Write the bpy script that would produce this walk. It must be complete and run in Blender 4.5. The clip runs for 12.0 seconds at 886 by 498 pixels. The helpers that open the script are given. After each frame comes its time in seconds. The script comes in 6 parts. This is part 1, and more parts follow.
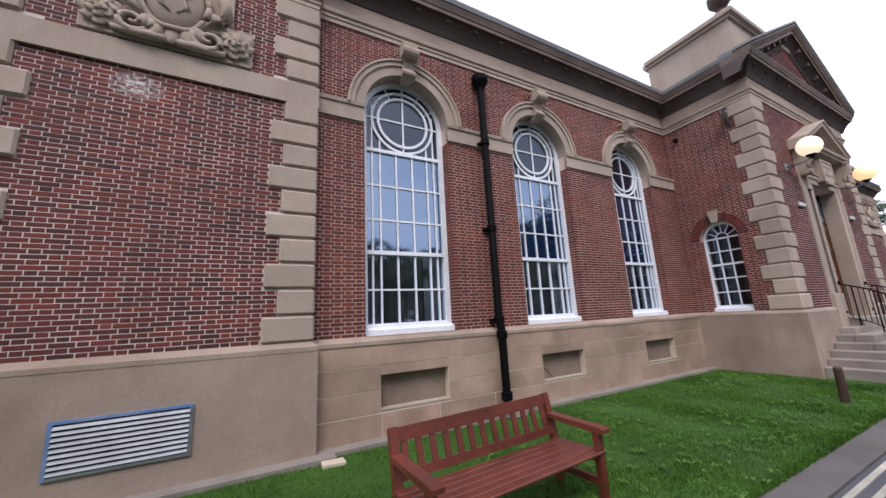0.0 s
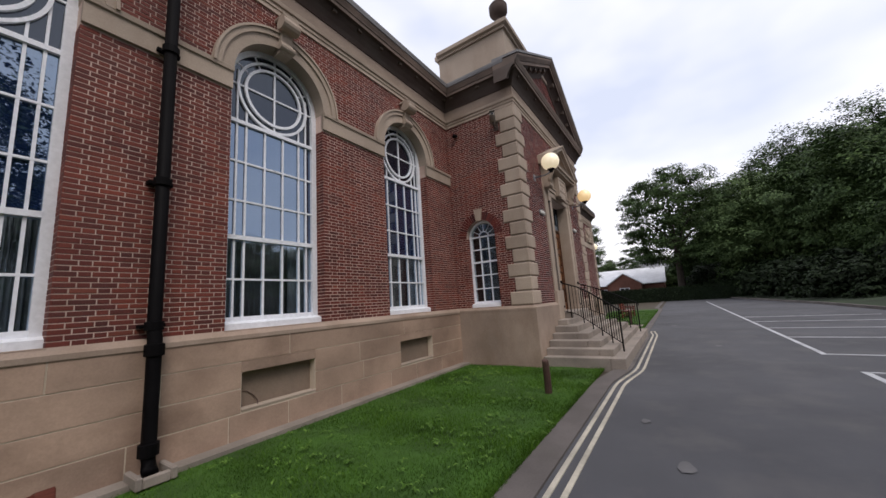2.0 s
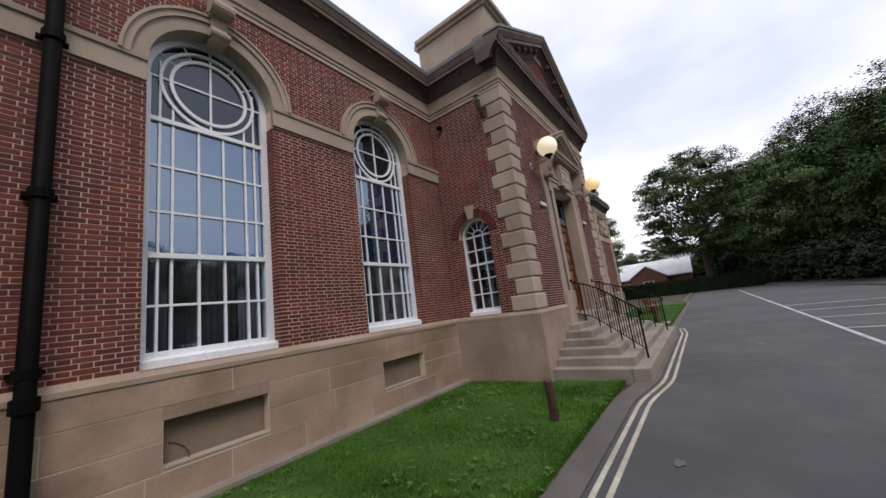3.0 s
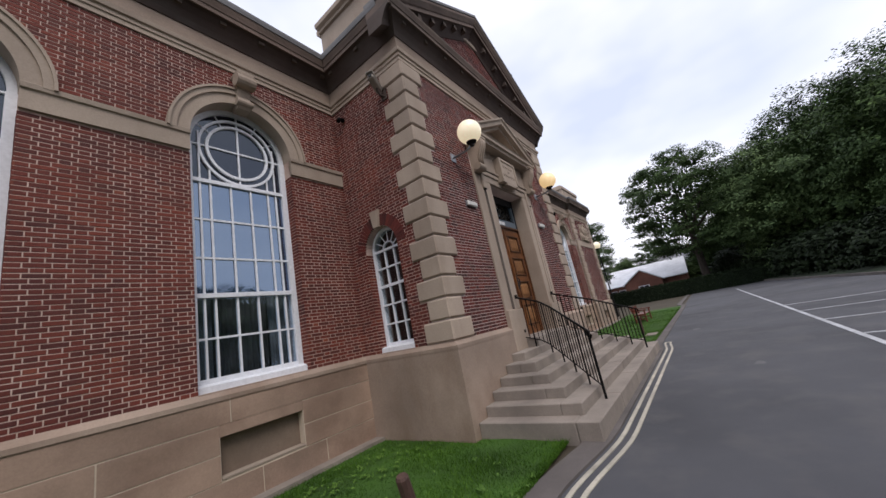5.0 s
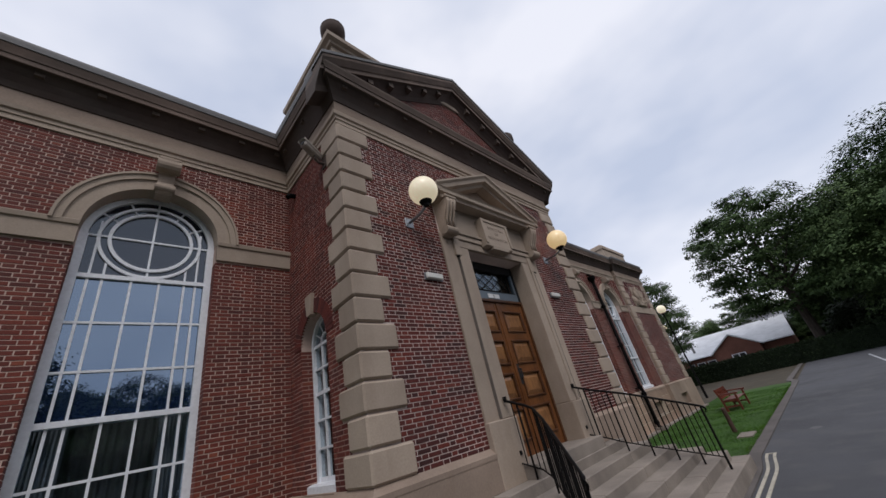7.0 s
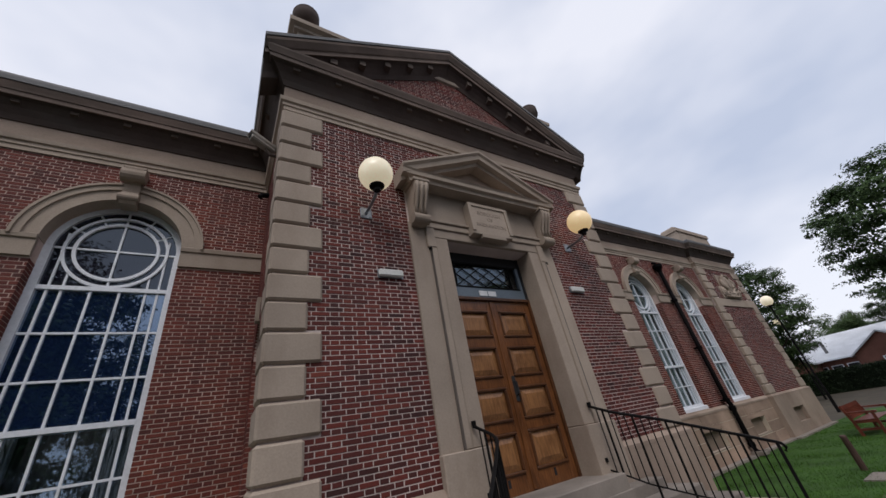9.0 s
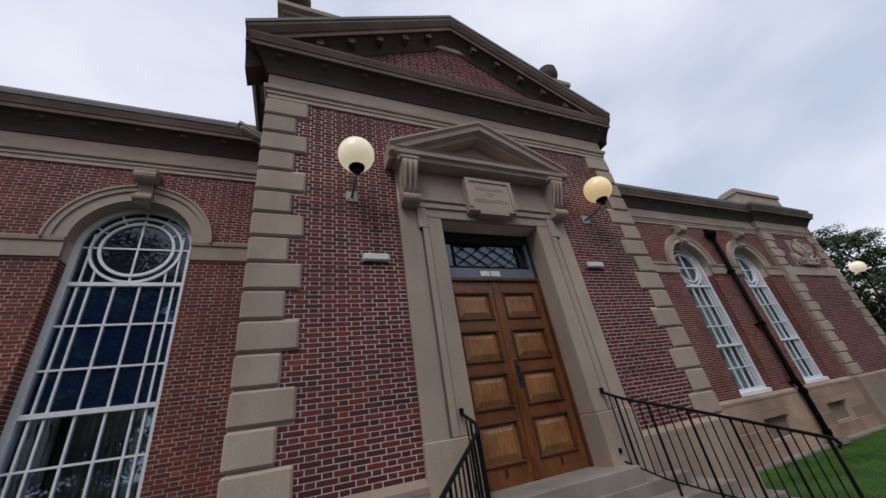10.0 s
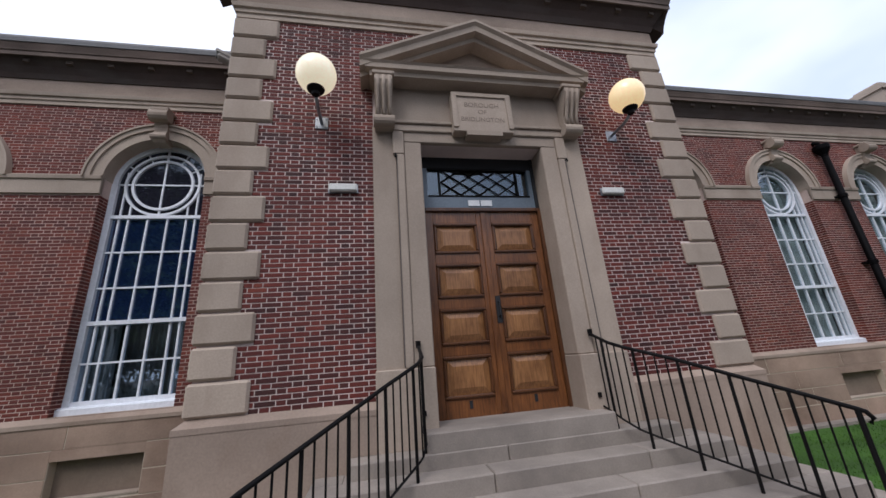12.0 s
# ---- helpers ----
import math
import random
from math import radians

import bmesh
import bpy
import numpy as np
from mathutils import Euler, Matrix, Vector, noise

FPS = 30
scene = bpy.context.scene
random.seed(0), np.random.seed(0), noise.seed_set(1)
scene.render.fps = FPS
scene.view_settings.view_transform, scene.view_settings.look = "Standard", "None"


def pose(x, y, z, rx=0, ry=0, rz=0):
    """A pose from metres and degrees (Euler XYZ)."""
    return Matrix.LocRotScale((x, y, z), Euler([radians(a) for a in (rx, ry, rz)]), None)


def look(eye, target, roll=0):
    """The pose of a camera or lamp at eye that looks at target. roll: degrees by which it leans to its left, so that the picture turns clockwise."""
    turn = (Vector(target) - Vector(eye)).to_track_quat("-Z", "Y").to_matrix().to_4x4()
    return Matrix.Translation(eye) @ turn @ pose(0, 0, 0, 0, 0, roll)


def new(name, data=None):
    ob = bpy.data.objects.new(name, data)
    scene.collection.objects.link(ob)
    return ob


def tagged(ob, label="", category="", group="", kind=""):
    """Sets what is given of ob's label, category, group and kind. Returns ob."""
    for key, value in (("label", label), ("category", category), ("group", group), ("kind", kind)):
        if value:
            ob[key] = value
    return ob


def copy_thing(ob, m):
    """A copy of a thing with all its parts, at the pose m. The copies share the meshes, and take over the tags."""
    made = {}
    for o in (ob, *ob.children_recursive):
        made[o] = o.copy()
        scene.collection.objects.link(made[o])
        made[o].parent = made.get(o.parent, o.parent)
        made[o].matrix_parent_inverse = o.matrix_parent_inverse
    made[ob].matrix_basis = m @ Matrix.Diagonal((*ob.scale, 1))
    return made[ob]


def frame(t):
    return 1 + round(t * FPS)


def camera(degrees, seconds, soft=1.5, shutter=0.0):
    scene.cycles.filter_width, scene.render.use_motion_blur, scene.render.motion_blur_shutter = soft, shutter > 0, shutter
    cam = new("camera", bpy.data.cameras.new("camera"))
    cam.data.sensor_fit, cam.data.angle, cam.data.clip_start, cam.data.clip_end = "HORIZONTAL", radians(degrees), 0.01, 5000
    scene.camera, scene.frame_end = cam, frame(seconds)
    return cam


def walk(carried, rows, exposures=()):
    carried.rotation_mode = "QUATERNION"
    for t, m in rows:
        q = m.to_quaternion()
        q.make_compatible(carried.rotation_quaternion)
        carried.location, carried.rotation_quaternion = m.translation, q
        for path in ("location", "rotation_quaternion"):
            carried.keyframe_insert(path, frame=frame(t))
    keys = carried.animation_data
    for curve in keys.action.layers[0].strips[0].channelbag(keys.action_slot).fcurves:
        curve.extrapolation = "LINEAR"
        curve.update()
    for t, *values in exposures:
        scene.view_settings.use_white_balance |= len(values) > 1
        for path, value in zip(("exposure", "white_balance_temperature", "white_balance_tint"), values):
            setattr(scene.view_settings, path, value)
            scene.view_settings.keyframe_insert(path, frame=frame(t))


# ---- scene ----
cam = camera(103.9, 12.0)
PATH = [
    (0, (-0.432, -5.268, 1.697), (0.506, -3.545, 2.087), -3.0),
    (0.5, (0.062, -5.214, 1.732), (1.012, -3.48, 2.041), -3.6),
    (1, (0.706, -5.124, 1.77), (2.172, -3.802, 2.092), -3.4),
    (1.5, (1.326, -5.09, 1.724), (3.029, -4.084, 2.016), -5.4),
    (2, (1.927, -5.055, 1.645), (3.58, -3.973, 1.957), -3.9),
    (2.5, (2.507, -5.016, 1.656), (4.222, -4.014, 1.888), -5.0),
    (3, (3.114, -5.043, 1.689), (4.709, -3.889, 2.042), -7.5),
    (3.5, (3.896, -5.173, 1.677), (5.614, -4.218, 2.045), -11.2),
    (3.7, (4.153, -5.267, 1.662), (5.825, -4.26, 2.098), -10.1),
    (5.3, (6.054, -5.475, 1.689), (7.621, -4.326, 2.164), -11.4),
    (5.5, (6.311, -5.507, 1.704), (7.855, -4.358, 2.249), -11.9),
    (6, (6.886, -5.649, 1.776), (8.434, -4.511, 2.333), -15.0),
    (6.5, (7.464, -5.765, 1.841), (8.843, -4.592, 2.69), -12.1),
    (7, (7.954, -5.838, 1.871), (9.287, -4.648, 2.768), -13.7),
    (7.2, (8.12, -5.874, 1.85), (9.364, -4.592, 2.749), -11.7),
    (8.8, (9.717, -6.127, 1.933), (10.792, -4.715, 2.855), -13.7),
    (9, (9.879, -6.13, 1.921), (10.88, -4.691, 2.883), -10.8),
    (9.5, (10.367, -6.16, 1.907), (11.381, -4.721, 2.855), -11.8),
    (10, (10.745, -6.262, 1.918), (11.51, -4.653, 2.826), -9.5),
    (10.5, (11.079, -6.215, 1.933), (11.709, -4.59, 2.913), -3.1),
    (11, (11.424, -6.241, 1.947), (12.086, -4.64, 2.947), -6.9),
    (11.5, (11.799, -6.333, 1.933), (12.29, -4.585, 2.774), -6.3),
    (12, (12.12, -6.311, 1.905), (12.49, -4.436, 2.493), -4.5),
]
EXPOSURES = [(0, 1.05, 6290, 16), (0.5, 1.08, 6250, 16), (1.0, 0.98, 6320, 15), (1.5, 0.64, 6620, 14), (2.5, 0.42, 6850, 14), (3.5, 0.48, 6750, 14), (6.0, 0.42, 6570, 14), (7.0, 0.02, 6500, 12), (9.0, -0.01, 6470, 12), (10.5, 0.01, 6380, 11), (11.0, -0.01, 6290, 11), (11.5, 0.15, 6350, 11), (12.0, 0.53, 6150, 13)]
walk(cam, [(t, look(eye, target, roll)) for t, eye, target, roll in PATH], EXPOSURES)

# ---- world, sun ----
world = bpy.data.worlds.new("world")
scene.world = world
world.use_nodes = True
wn, wl = world.node_tree.nodes, world.node_tree.links
wn.clear()
sky = wn.new("ShaderNodeTexSky")
sky.sky_type, sky.sun_disc = "NISHITA", False
sky.sun_elevation, sky.sun_rotation = radians(48), radians(215)
sky_dim = wn.new("ShaderNodeVectorMath")
sky_dim.operation = "SCALE"
sky_dim.inputs["Scale"].default_value = 0.1
wl.new(sky.outputs[0], sky_dim.inputs[0])
wco = wn.new("ShaderNodeTexCoord")
wmap = wn.new("ShaderNodeMapping")
wmap.inputs["Scale"].default_value = (1.0, 1.0, 2.0)
wl.new(wco.outputs["Generated"], wmap.inputs[0])
cloud = wn.new("ShaderNodeTexNoise")
cloud.inputs["Scale"].default_value, cloud.inputs["Detail"].default_value = 1.7, 4.0
cloud.inputs["Roughness"].default_value = 0.5
wl.new(wmap.outputs[0], cloud.inputs["Vector"])
cramp = wn.new("ShaderNodeValToRGB")
cramp.color_ramp.elements[0].position, cramp.color_ramp.elements[0].color = 0.32, (0.63, 0.71, 0.88, 1)
cramp.color_ramp.elements[1].position, cramp.color_ramp.elements[1].color = 0.62, (1.02, 1.05, 1.14, 1)
wl.new(cloud.outputs["Fac"], cramp.inputs[0])
wmix = wn.new("ShaderNodeMix")
wmix.data_type = "RGBA"
wmix.inputs[0].default_value = 0.85
wl.new(sky_dim.outputs[0], wmix.inputs[6])
wl.new(cramp.outputs[0], wmix.inputs[7])
wbg = wn.new("ShaderNodeBackground")
wbg.inputs["Strength"].default_value = 0.94
wl.new(wmix.outputs[2], wbg.inputs[0])
wl.new(wbg.outputs[0], wn.new("ShaderNodeOutputWorld").inputs[0])

sun = new("sun", bpy.data.lights.new("sun", "SUN"))
sun.data.energy, sun.data.angle, sun.data.color = 1.2, radians(25), (1.0, 0.97, 0.94)
sun.matrix_world = look((-20, -30, 45), (0, 0, 0))

# ---- materials ----


def nodes_of(name):
    m = bpy.data.materials.new(name)
    m.use_nodes = True
    nt = m.node_tree
    return m, nt, nt.nodes["Principled BSDF"]


def rgba(c, k=1.0):
    return (c[0] * k, c[1] * k, c[2] * k, 1)


def noise_node(nt, scale, detail=4.0, stretch=(1, 1, 1), rough=0.6):
    geo = nt.nodes.new("ShaderNodeNewGeometry")
    mp = nt.nodes.new("ShaderNodeMapping")
    mp.inputs["Scale"].default_value = stretch
    nt.links.new(geo.outputs["Position"], mp.inputs[0])
    n = nt.nodes.new("ShaderNodeTexNoise")
    n.inputs["Scale"].default_value, n.inputs["Detail"].default_value = scale, detail
    n.inputs["Roughness"].default_value = rough
    nt.links.new(mp.outputs[0], n.inputs["Vector"])
    return n.outputs["Fac"]


def ramp(nt, fac, stops):
    r = nt.nodes.new("ShaderNodeValToRGB")
    els = r.color_ramp.elements
    while len(els) < len(stops):
        els.new(0.5)
    for e, (p, c) in zip(els, stops):
        e.position, e.color = p, (*c[:3], 1)
    nt.links.new(fac, r.inputs[0])
    return r.outputs[0]


def mixed(nt, fac, a, b, mode="MIX"):
    m = nt.nodes.new("ShaderNodeMix")
    m.data_type, m.blend_type = "RGBA", mode
    for sock, v in ((m.inputs[0], fac), (m.inputs[6], a), (m.inputs[7], b)):
        if isinstance(v, (int, float)):
            sock.default_value = v
        elif isinstance(v, tuple):
            sock.default_value = (*v[:3], 1)
        else:
            nt.links.new(v, sock)
    return m.outputs[2]


def bumped(nt, bsdf, fac, strength=0.3, distance=0.01):
    b = nt.nodes.new("ShaderNodeBump")
    b.inputs["Strength"].default_value, b.inputs["Distance"].default_value = strength, distance
    nt.links.new(fac, b.inputs["Height"])
    nt.links.new(b.outputs[0], bsdf.inputs["Normal"])


def piece_random(nt):
    a = nt.nodes.new("ShaderNodeObjectInfo").outputs["Random"]
    b = nt.nodes.new("ShaderNodeNewGeometry").outputs["Random Per Island"]
    add = nt.nodes.new("ShaderNodeMath")
    add.operation = "ADD"
    nt.links.new(a, add.inputs[0])
    nt.links.new(b, add.inputs[1])
    fr = nt.nodes.new("ShaderNodeMath")
    fr.operation = "FRACT"
    nt.links.new(add.outputs[0], fr.inputs[0])
    return fr.outputs[0]


def grainy(name, base, rough=0.8, big=0.7, fine=35.0, spread=0.25, stain=None, bump=0.25, metal=0.0, streak=None, per_piece=0.0):
    """A surface with broad stains and a fine grain."""
    m, nt, b = nodes_of(name)
    col = ramp(nt, noise_node(nt, big, 5), [(0.3, rgba(base, 1 - spread)), (0.7, rgba(base, 1 + spread * 0.6))])
    fn = noise_node(nt, fine, 4)
    col = mixed(nt, 0.55, col, ramp(nt, fn, [(0.3, (0.72, 0.72, 0.72)), (0.7, (1.0, 1.0, 1.0))]), "MULTIPLY")
    if stain:
        st = ramp(nt, noise_node(nt, 1.3, 6, streak or (1, 1, 1)), [(0.49, (0, 0, 0)), (0.70, (1, 1, 1))])
        sb = nt.nodes.new("ShaderNodeMath")
        sb.operation = "MULTIPLY"
        sb.inputs[1].default_value = 0.62
        nt.links.new(st, sb.inputs[0])
        col = mixed(nt, sb.outputs[0], col, stain)
    if per_piece:
        pr = ramp(nt, piece_random(nt), [(0.0, (1 - per_piece,) * 3), (1.0, (1.0, 1.0, 1.0))])
        col = mixed(nt, 1.0, col, pr, "MULTIPLY")
    nt.links.new(col, b.inputs["Base Color"])
    b.inputs["Roughness"].default_value, b.inputs["Metallic"].default_value = rough, metal
    if bump:
        bumped(nt, b, fn, bump, 0.006)
    return m


def brick_material(name, warm):
    """warm: how far the bricks lean from plum towards orange."""
    m, nt, b = nodes_of(name)
    r = piece_random(nt)
    plum = ((0.052, 0.014, 0.012), (0.100, 0.019, 0.014), (0.140, 0.024, 0.016), (0.180, 0.032, 0.020), (0.060, 0.017, 0.015), (0.210, 0.045, 0.026))
    rust = ((0.155, 0.034, 0.024), (0.170, 0.038, 0.024), (0.190, 0.043, 0.026), (0.225, 0.056, 0.032), (0.165, 0.038, 0.026), (0.270, 0.080, 0.042))
    tones = [tuple(p + (q - p) * warm for p, q in zip(a, c)) for a, c in zip(plum, rust)]
    col = ramp(nt, r, list(zip((0.0, 0.25, 0.62, 0.86, 0.94, 1.0), tones)))
    patch = ramp(nt, noise_node(nt, 0.9, 5), [(0.3, (0.72, 0.68, 0.70)), (0.5, (0.92, 0.90, 0.92)), (0.68, (1.20, 1.12, 0.98))])
    col = mixed(nt, 1.0, col, patch, "MULTIPLY")
    fn = noise_node(nt, 60, 5)
    col = mixed(nt, 0.7, col, ramp(nt, fn, [(0.3, (0.6, 0.6, 0.62)), (0.7, (1.05, 1.05, 1.05))]), "MULTIPLY")
    # lime bloom and a spalled spot under the band of the pavilion
    for at, flat, reach, grain, tone in (((-1.86, -0.16, 4.72), (1, 1, 1.5), 0.30, 24, (0.62, 0.56, 0.53)), ((-2.30, -0.16, 4.45), (1, 1, 2.6), 0.26, 9, (0.085, 0.040, 0.026))):
        geo = nt.nodes.new("ShaderNodeNewGeometry")
        diff = nt.nodes.new("ShaderNodeVectorMath")
        diff.operation = "SUBTRACT"
        diff.inputs[1].default_value = at
        nt.links.new(geo.outputs["Position"], diff.inputs[0])
        flatten = nt.nodes.new("ShaderNodeVectorMath")
        flatten.operation = "MULTIPLY"
        flatten.inputs[1].default_value = flat
        nt.links.new(diff.outputs[0], flatten.inputs[0])
        off = nt.nodes.new("ShaderNodeVectorMath")
        off.operation = "LENGTH"
        nt.links.new(flatten.outputs[0], off.inputs[0])
        near = nt.nodes.new("ShaderNodeMapRange")
        near.inputs["From Min"].default_value, near.inputs["From Max"].default_value = reach, reach * 0.3
        nt.links.new(off.outputs["Value"], near.inputs["Value"])
        bloom = nt.nodes.new("ShaderNodeMath")
        bloom.operation = "MULTIPLY"
        nt.links.new(near.outputs[0], bloom.inputs[0])
        nt.links.new(ramp(nt, noise_node(nt, grain, 4), [(0.42, (0.05, 0.05, 0.05)), (0.54, (0.95, 0.95, 0.95))]), bloom.inputs[1])
        col = mixed(nt, bloom.outputs[0], col, tone)
    nt.links.new(col, b.inputs["Base Color"])
    b.inputs["Roughness"].default_value = 0.85
    bumped(nt, b, fn, 0.4, 0.004)
    return m


def wood_material(name, dark, light, rough=0.45, stretch=(9, 9, 0.7)):
    m, nt, b = nodes_of(name)
    grain = noise_node(nt, 6.0, 6, stretch, 0.65)
    col = ramp(nt, grain, [(0.28, dark), (0.5, tuple((p + q) / 2 for p, q in zip(dark, light))), (0.72, light)])
    wear = ramp(nt, noise_node(nt, 2.3, 5), [(0.34, (0.52, 0.46, 0.42)), (0.5, (0.88, 0.86, 0.84)), (0.66, (1.12, 1.10, 1.06))])
    col = mixed(nt, 0.8, col, wear, "MULTIPLY")
    nt.links.new(col, b.inputs["Base Color"])
    b.inputs["Roughness"].default_value = rough
    bumped(nt, b, grain, 0.15, 0.003)
    return m


def glass_material(name, gloss, tint, film=None, shine=(0.76, 0.88, 1.0)):
    m = bpy.data.materials.new(name)
    m.use_nodes = True
    nt = m.node_tree
    nt.nodes.clear()
    lw = nt.nodes.new("ShaderNodeLayerWeight")
    lw.inputs["Blend"].default_value = 0.5
    pw = nt.nodes.new("ShaderNodeMath")
    pw.operation = "POWER"
    pw.inputs[1].default_value = 5.0
    nt.links.new(lw.outputs["Facing"], pw.inputs[0])
    fr = nt.nodes.new("ShaderNodeMath")
    fr.operation = "MULTIPLY_ADD"
    fr.inputs[1].default_value, fr.inputs[2].default_value = 1 - gloss, gloss
    nt.links.new(pw.outputs[0], fr.inputs[0])
    tr = nt.nodes.new("ShaderNodeBsdfTransparent")
    tr.inputs[0].default_value = rgba(tint)
    gl = nt.nodes.new("ShaderNodeBsdfGlossy")
    gl.inputs["Roughness"].default_value = 0.015
    gl.inputs[0].default_value = rgba(shine)
    bp = nt.nodes.new("ShaderNodeBump")
    bp.inputs["Strength"].default_value, bp.inputs["Distance"].default_value = 0.05, 0.01
    nt.links.new(noise_node(nt, 2.0, 2), bp.inputs["Height"])
    nt.links.new(bp.outputs[0], gl.inputs["Normal"])
    mx = nt.nodes.new("ShaderNodeMixShader")
    nt.links.new(fr.outputs[0], mx.inputs[0])
    body = tr
    if film:
        body = nt.nodes.new("ShaderNodeMixShader")
        body.inputs[0].default_value = 0.7
        df = nt.nodes.new("ShaderNodeBsdfDiffuse")
        df.inputs[0].default_value = rgba(film)
        nt.links.new(tr.outputs[0], body.inputs[1])
        nt.links.new(df.outputs[0], body.inputs[2])
    nt.links.new(body.outputs[0], mx.inputs[1])
    nt.links.new(gl.outputs[0], mx.inputs[2])
    nt.links.new(mx.outputs[0], nt.nodes.new("ShaderNodeOutputMaterial").inputs[0])
    return m


def leaf_material(name, dark, light, patch_scale=0.35, low=(0.6, 0.65, 0.6)):
    m, nt, b = nodes_of(name)
    col = ramp(nt, piece_random(nt), [(0.0, dark), (0.7, tuple((p + q) / 2 for p, q in zip(dark, light))), (1.0, light)])
    patch = ramp(nt, noise_node(nt, patch_scale, 4), [(0.3, low), (0.7, (1.15, 1.12, 1.0))])
    nt.links.new(mixed(nt, 1.0, col, patch, "MULTIPLY"), b.inputs["Base Color"])
    b.inputs["Roughness"].default_value, b.inputs["Specular IOR Level"].default_value = 0.7, 0.2
    return m


BRICK = brick_material("brick_plum_red", 0.0)
BRICK_WING = brick_material("brick_rust_red", 0.42)
MORTAR = grainy("mortar", (0.72, 0.60, 0.55), 0.95, 0.8, 80, 0.3, bump=0.3)
TAN_MORTAR = grainy("weathered_tan_mortar", (0.64, 0.48, 0.41), 0.95, 0.6, 60, 0.35, stain=(0.30, 0.20, 0.155), bump=0.3)
STONE = grainy("sandstone", (0.45, 0.36, 0.284), 0.9, 0.6, 45, 0.22, stain=(0.27, 0.20, 0.15), streak=(1, 1, 0.35), per_piece=0.16)
RENDER = grainy("plinth_render", (0.375, 0.283, 0.22), 0.92, 0.5, 40, 0.3, stain=(0.185, 0.118, 0.078), streak=(0.8, 0.8, 0.45))
# same render, darkened in colour for the shade inside the recesses
PANEL_RENDER = grainy("shaded_panel_render", (0.25, 0.185, 0.138), 0.92, 0.9, 40, 0.28, stain=(0.15, 0.105, 0.075))
PLINTH_STONE = grainy("plinth_sandstone", (0.44, 0.304, 0.224), 0.9, 0.8, 45, 0.38, stain=(0.175, 0.104, 0.072), streak=(0.7, 0.7, 0.9), per_piece=0.26)
JOINT = grainy("pale_joint", (0.60, 0.50, 0.39), 0.95, 1.0, 60, 0.12)
FRIEZE_STONE = grainy("brown_frieze_stone", (0.36, 0.275, 0.215), 0.92, 0.7, 40, 0.28, stain=(0.17, 0.12, 0.09), streak=(0.4, 0.4, 1))
CORONA_STONE = grainy("weathered_corona", (0.175, 0.125, 0.10), 0.92, 0.9, 30, 0.4, stain=(0.085, 0.068, 0.058), streak=(0.5, 0.5, 1.4))
# the shade under the cornice is put into these two dark colours
CORNICE = grainy("weathered_shaded_cornice", (0.072, 0.047, 0.038), 0.92, 0.9, 30, 0.35, stain=(0.10, 0.085, 0.075), streak=(0.5, 0.5, 1.4))
MODSTONE = grainy("shaded_modillion", (0.115, 0.085, 0.068), 0.95, 0.9, 30, 0.3)
CUT_STONE = grainy("cut_letter_stone", (0.27, 0.21, 0.165), 0.95, 0.9, 30, 0.25)
DARK_STONE = grainy("sooty_stone", (0.15, 0.125, 0.11), 0.95, 0.8, 30, 0.35)
LEAD = grainy("lead_flashing", (0.17, 0.165, 0.165), 0.6, 1.2, 25, 0.3)
STEP = grainy("step_concrete", (0.32, 0.272, 0.23), 0.88, 1.2, 55, 0.3, stain=(0.185, 0.155, 0.135), per_piece=0.14)
WHITE = grainy("white_paint", (0.84, 0.86, 0.90), 0.4, 1.5, 20, 0.08, bump=0.05)
IRON = grainy("black_iron_paint", (0.012, 0.011, 0.011), 0.45, 3, 60, 0.3, bump=0.1)
PIPE = grainy("black_cast_iron", (0.0045, 0.004, 0.0045), 0.6, 3, 50, 0.35, bump=0.15)
for coat in (IRON, PIPE):
    coat.node_tree.nodes["Principled BSDF"].inputs["Specular IOR Level"].default_value = 0.06
ASPHALT = grainy("asphalt", (0.083, 0.084, 0.093), 0.9, 0.28, 110, 0.3, stain=(0.115, 0.11, 0.11), bump=0.5)
KERB = grainy("kerb_concrete", (0.135, 0.118, 0.110), 0.92, 0.9, 60, 0.3, stain=(0.09, 0.08, 0.07))
YELLOW = grainy("worn_yellow_line", (0.56, 0.515, 0.42), 0.85, 2.6, 50, 0.4, stain=(0.16, 0.15, 0.135))
WHITELINE = grainy("worn_white_line", (0.50, 0.51, 0.53), 0.85, 1.5, 40, 0.3, stain=(0.20, 0.20, 0.21))
PATCH = grainy("asphalt_repair", (0.15, 0.147, 0.15), 0.9, 1.0, 90, 0.3, bump=0.4)
SOIL = grainy("soil", (0.07, 0.055, 0.035), 0.95, 1.0, 30, 0.4)
LAWN = grainy("lawn_green", (0.040, 0.108, 0.009), 0.95, 1.1, 25, 0.45, bump=0.5)
# the trees' shade is put into this dark grass colour
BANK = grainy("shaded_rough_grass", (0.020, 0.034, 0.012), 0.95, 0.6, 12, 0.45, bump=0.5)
BLADE = leaf_material("grass_blade", (0.033, 0.094, 0.007), (0.104, 0.220, 0.024), 0.9, (0.44, 0.50, 0.40))
WEED = leaf_material("weed_leaf", (0.065, 0.145, 0.022), (0.130, 0.235, 0.050))
LEAF = leaf_material("tree_leaf", (0.026, 0.050, 0.018), (0.088, 0.142, 0.048))
LEAF_PALE = leaf_material("tree_leaf_pale", (0.040, 0.072, 0.026), (0.125, 0.185, 0.075))
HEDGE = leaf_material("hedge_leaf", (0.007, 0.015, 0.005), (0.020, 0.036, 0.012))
BARK = grainy("bark", (0.055, 0.043, 0.034), 0.95, 3, 20, 0.4, bump=0.6)
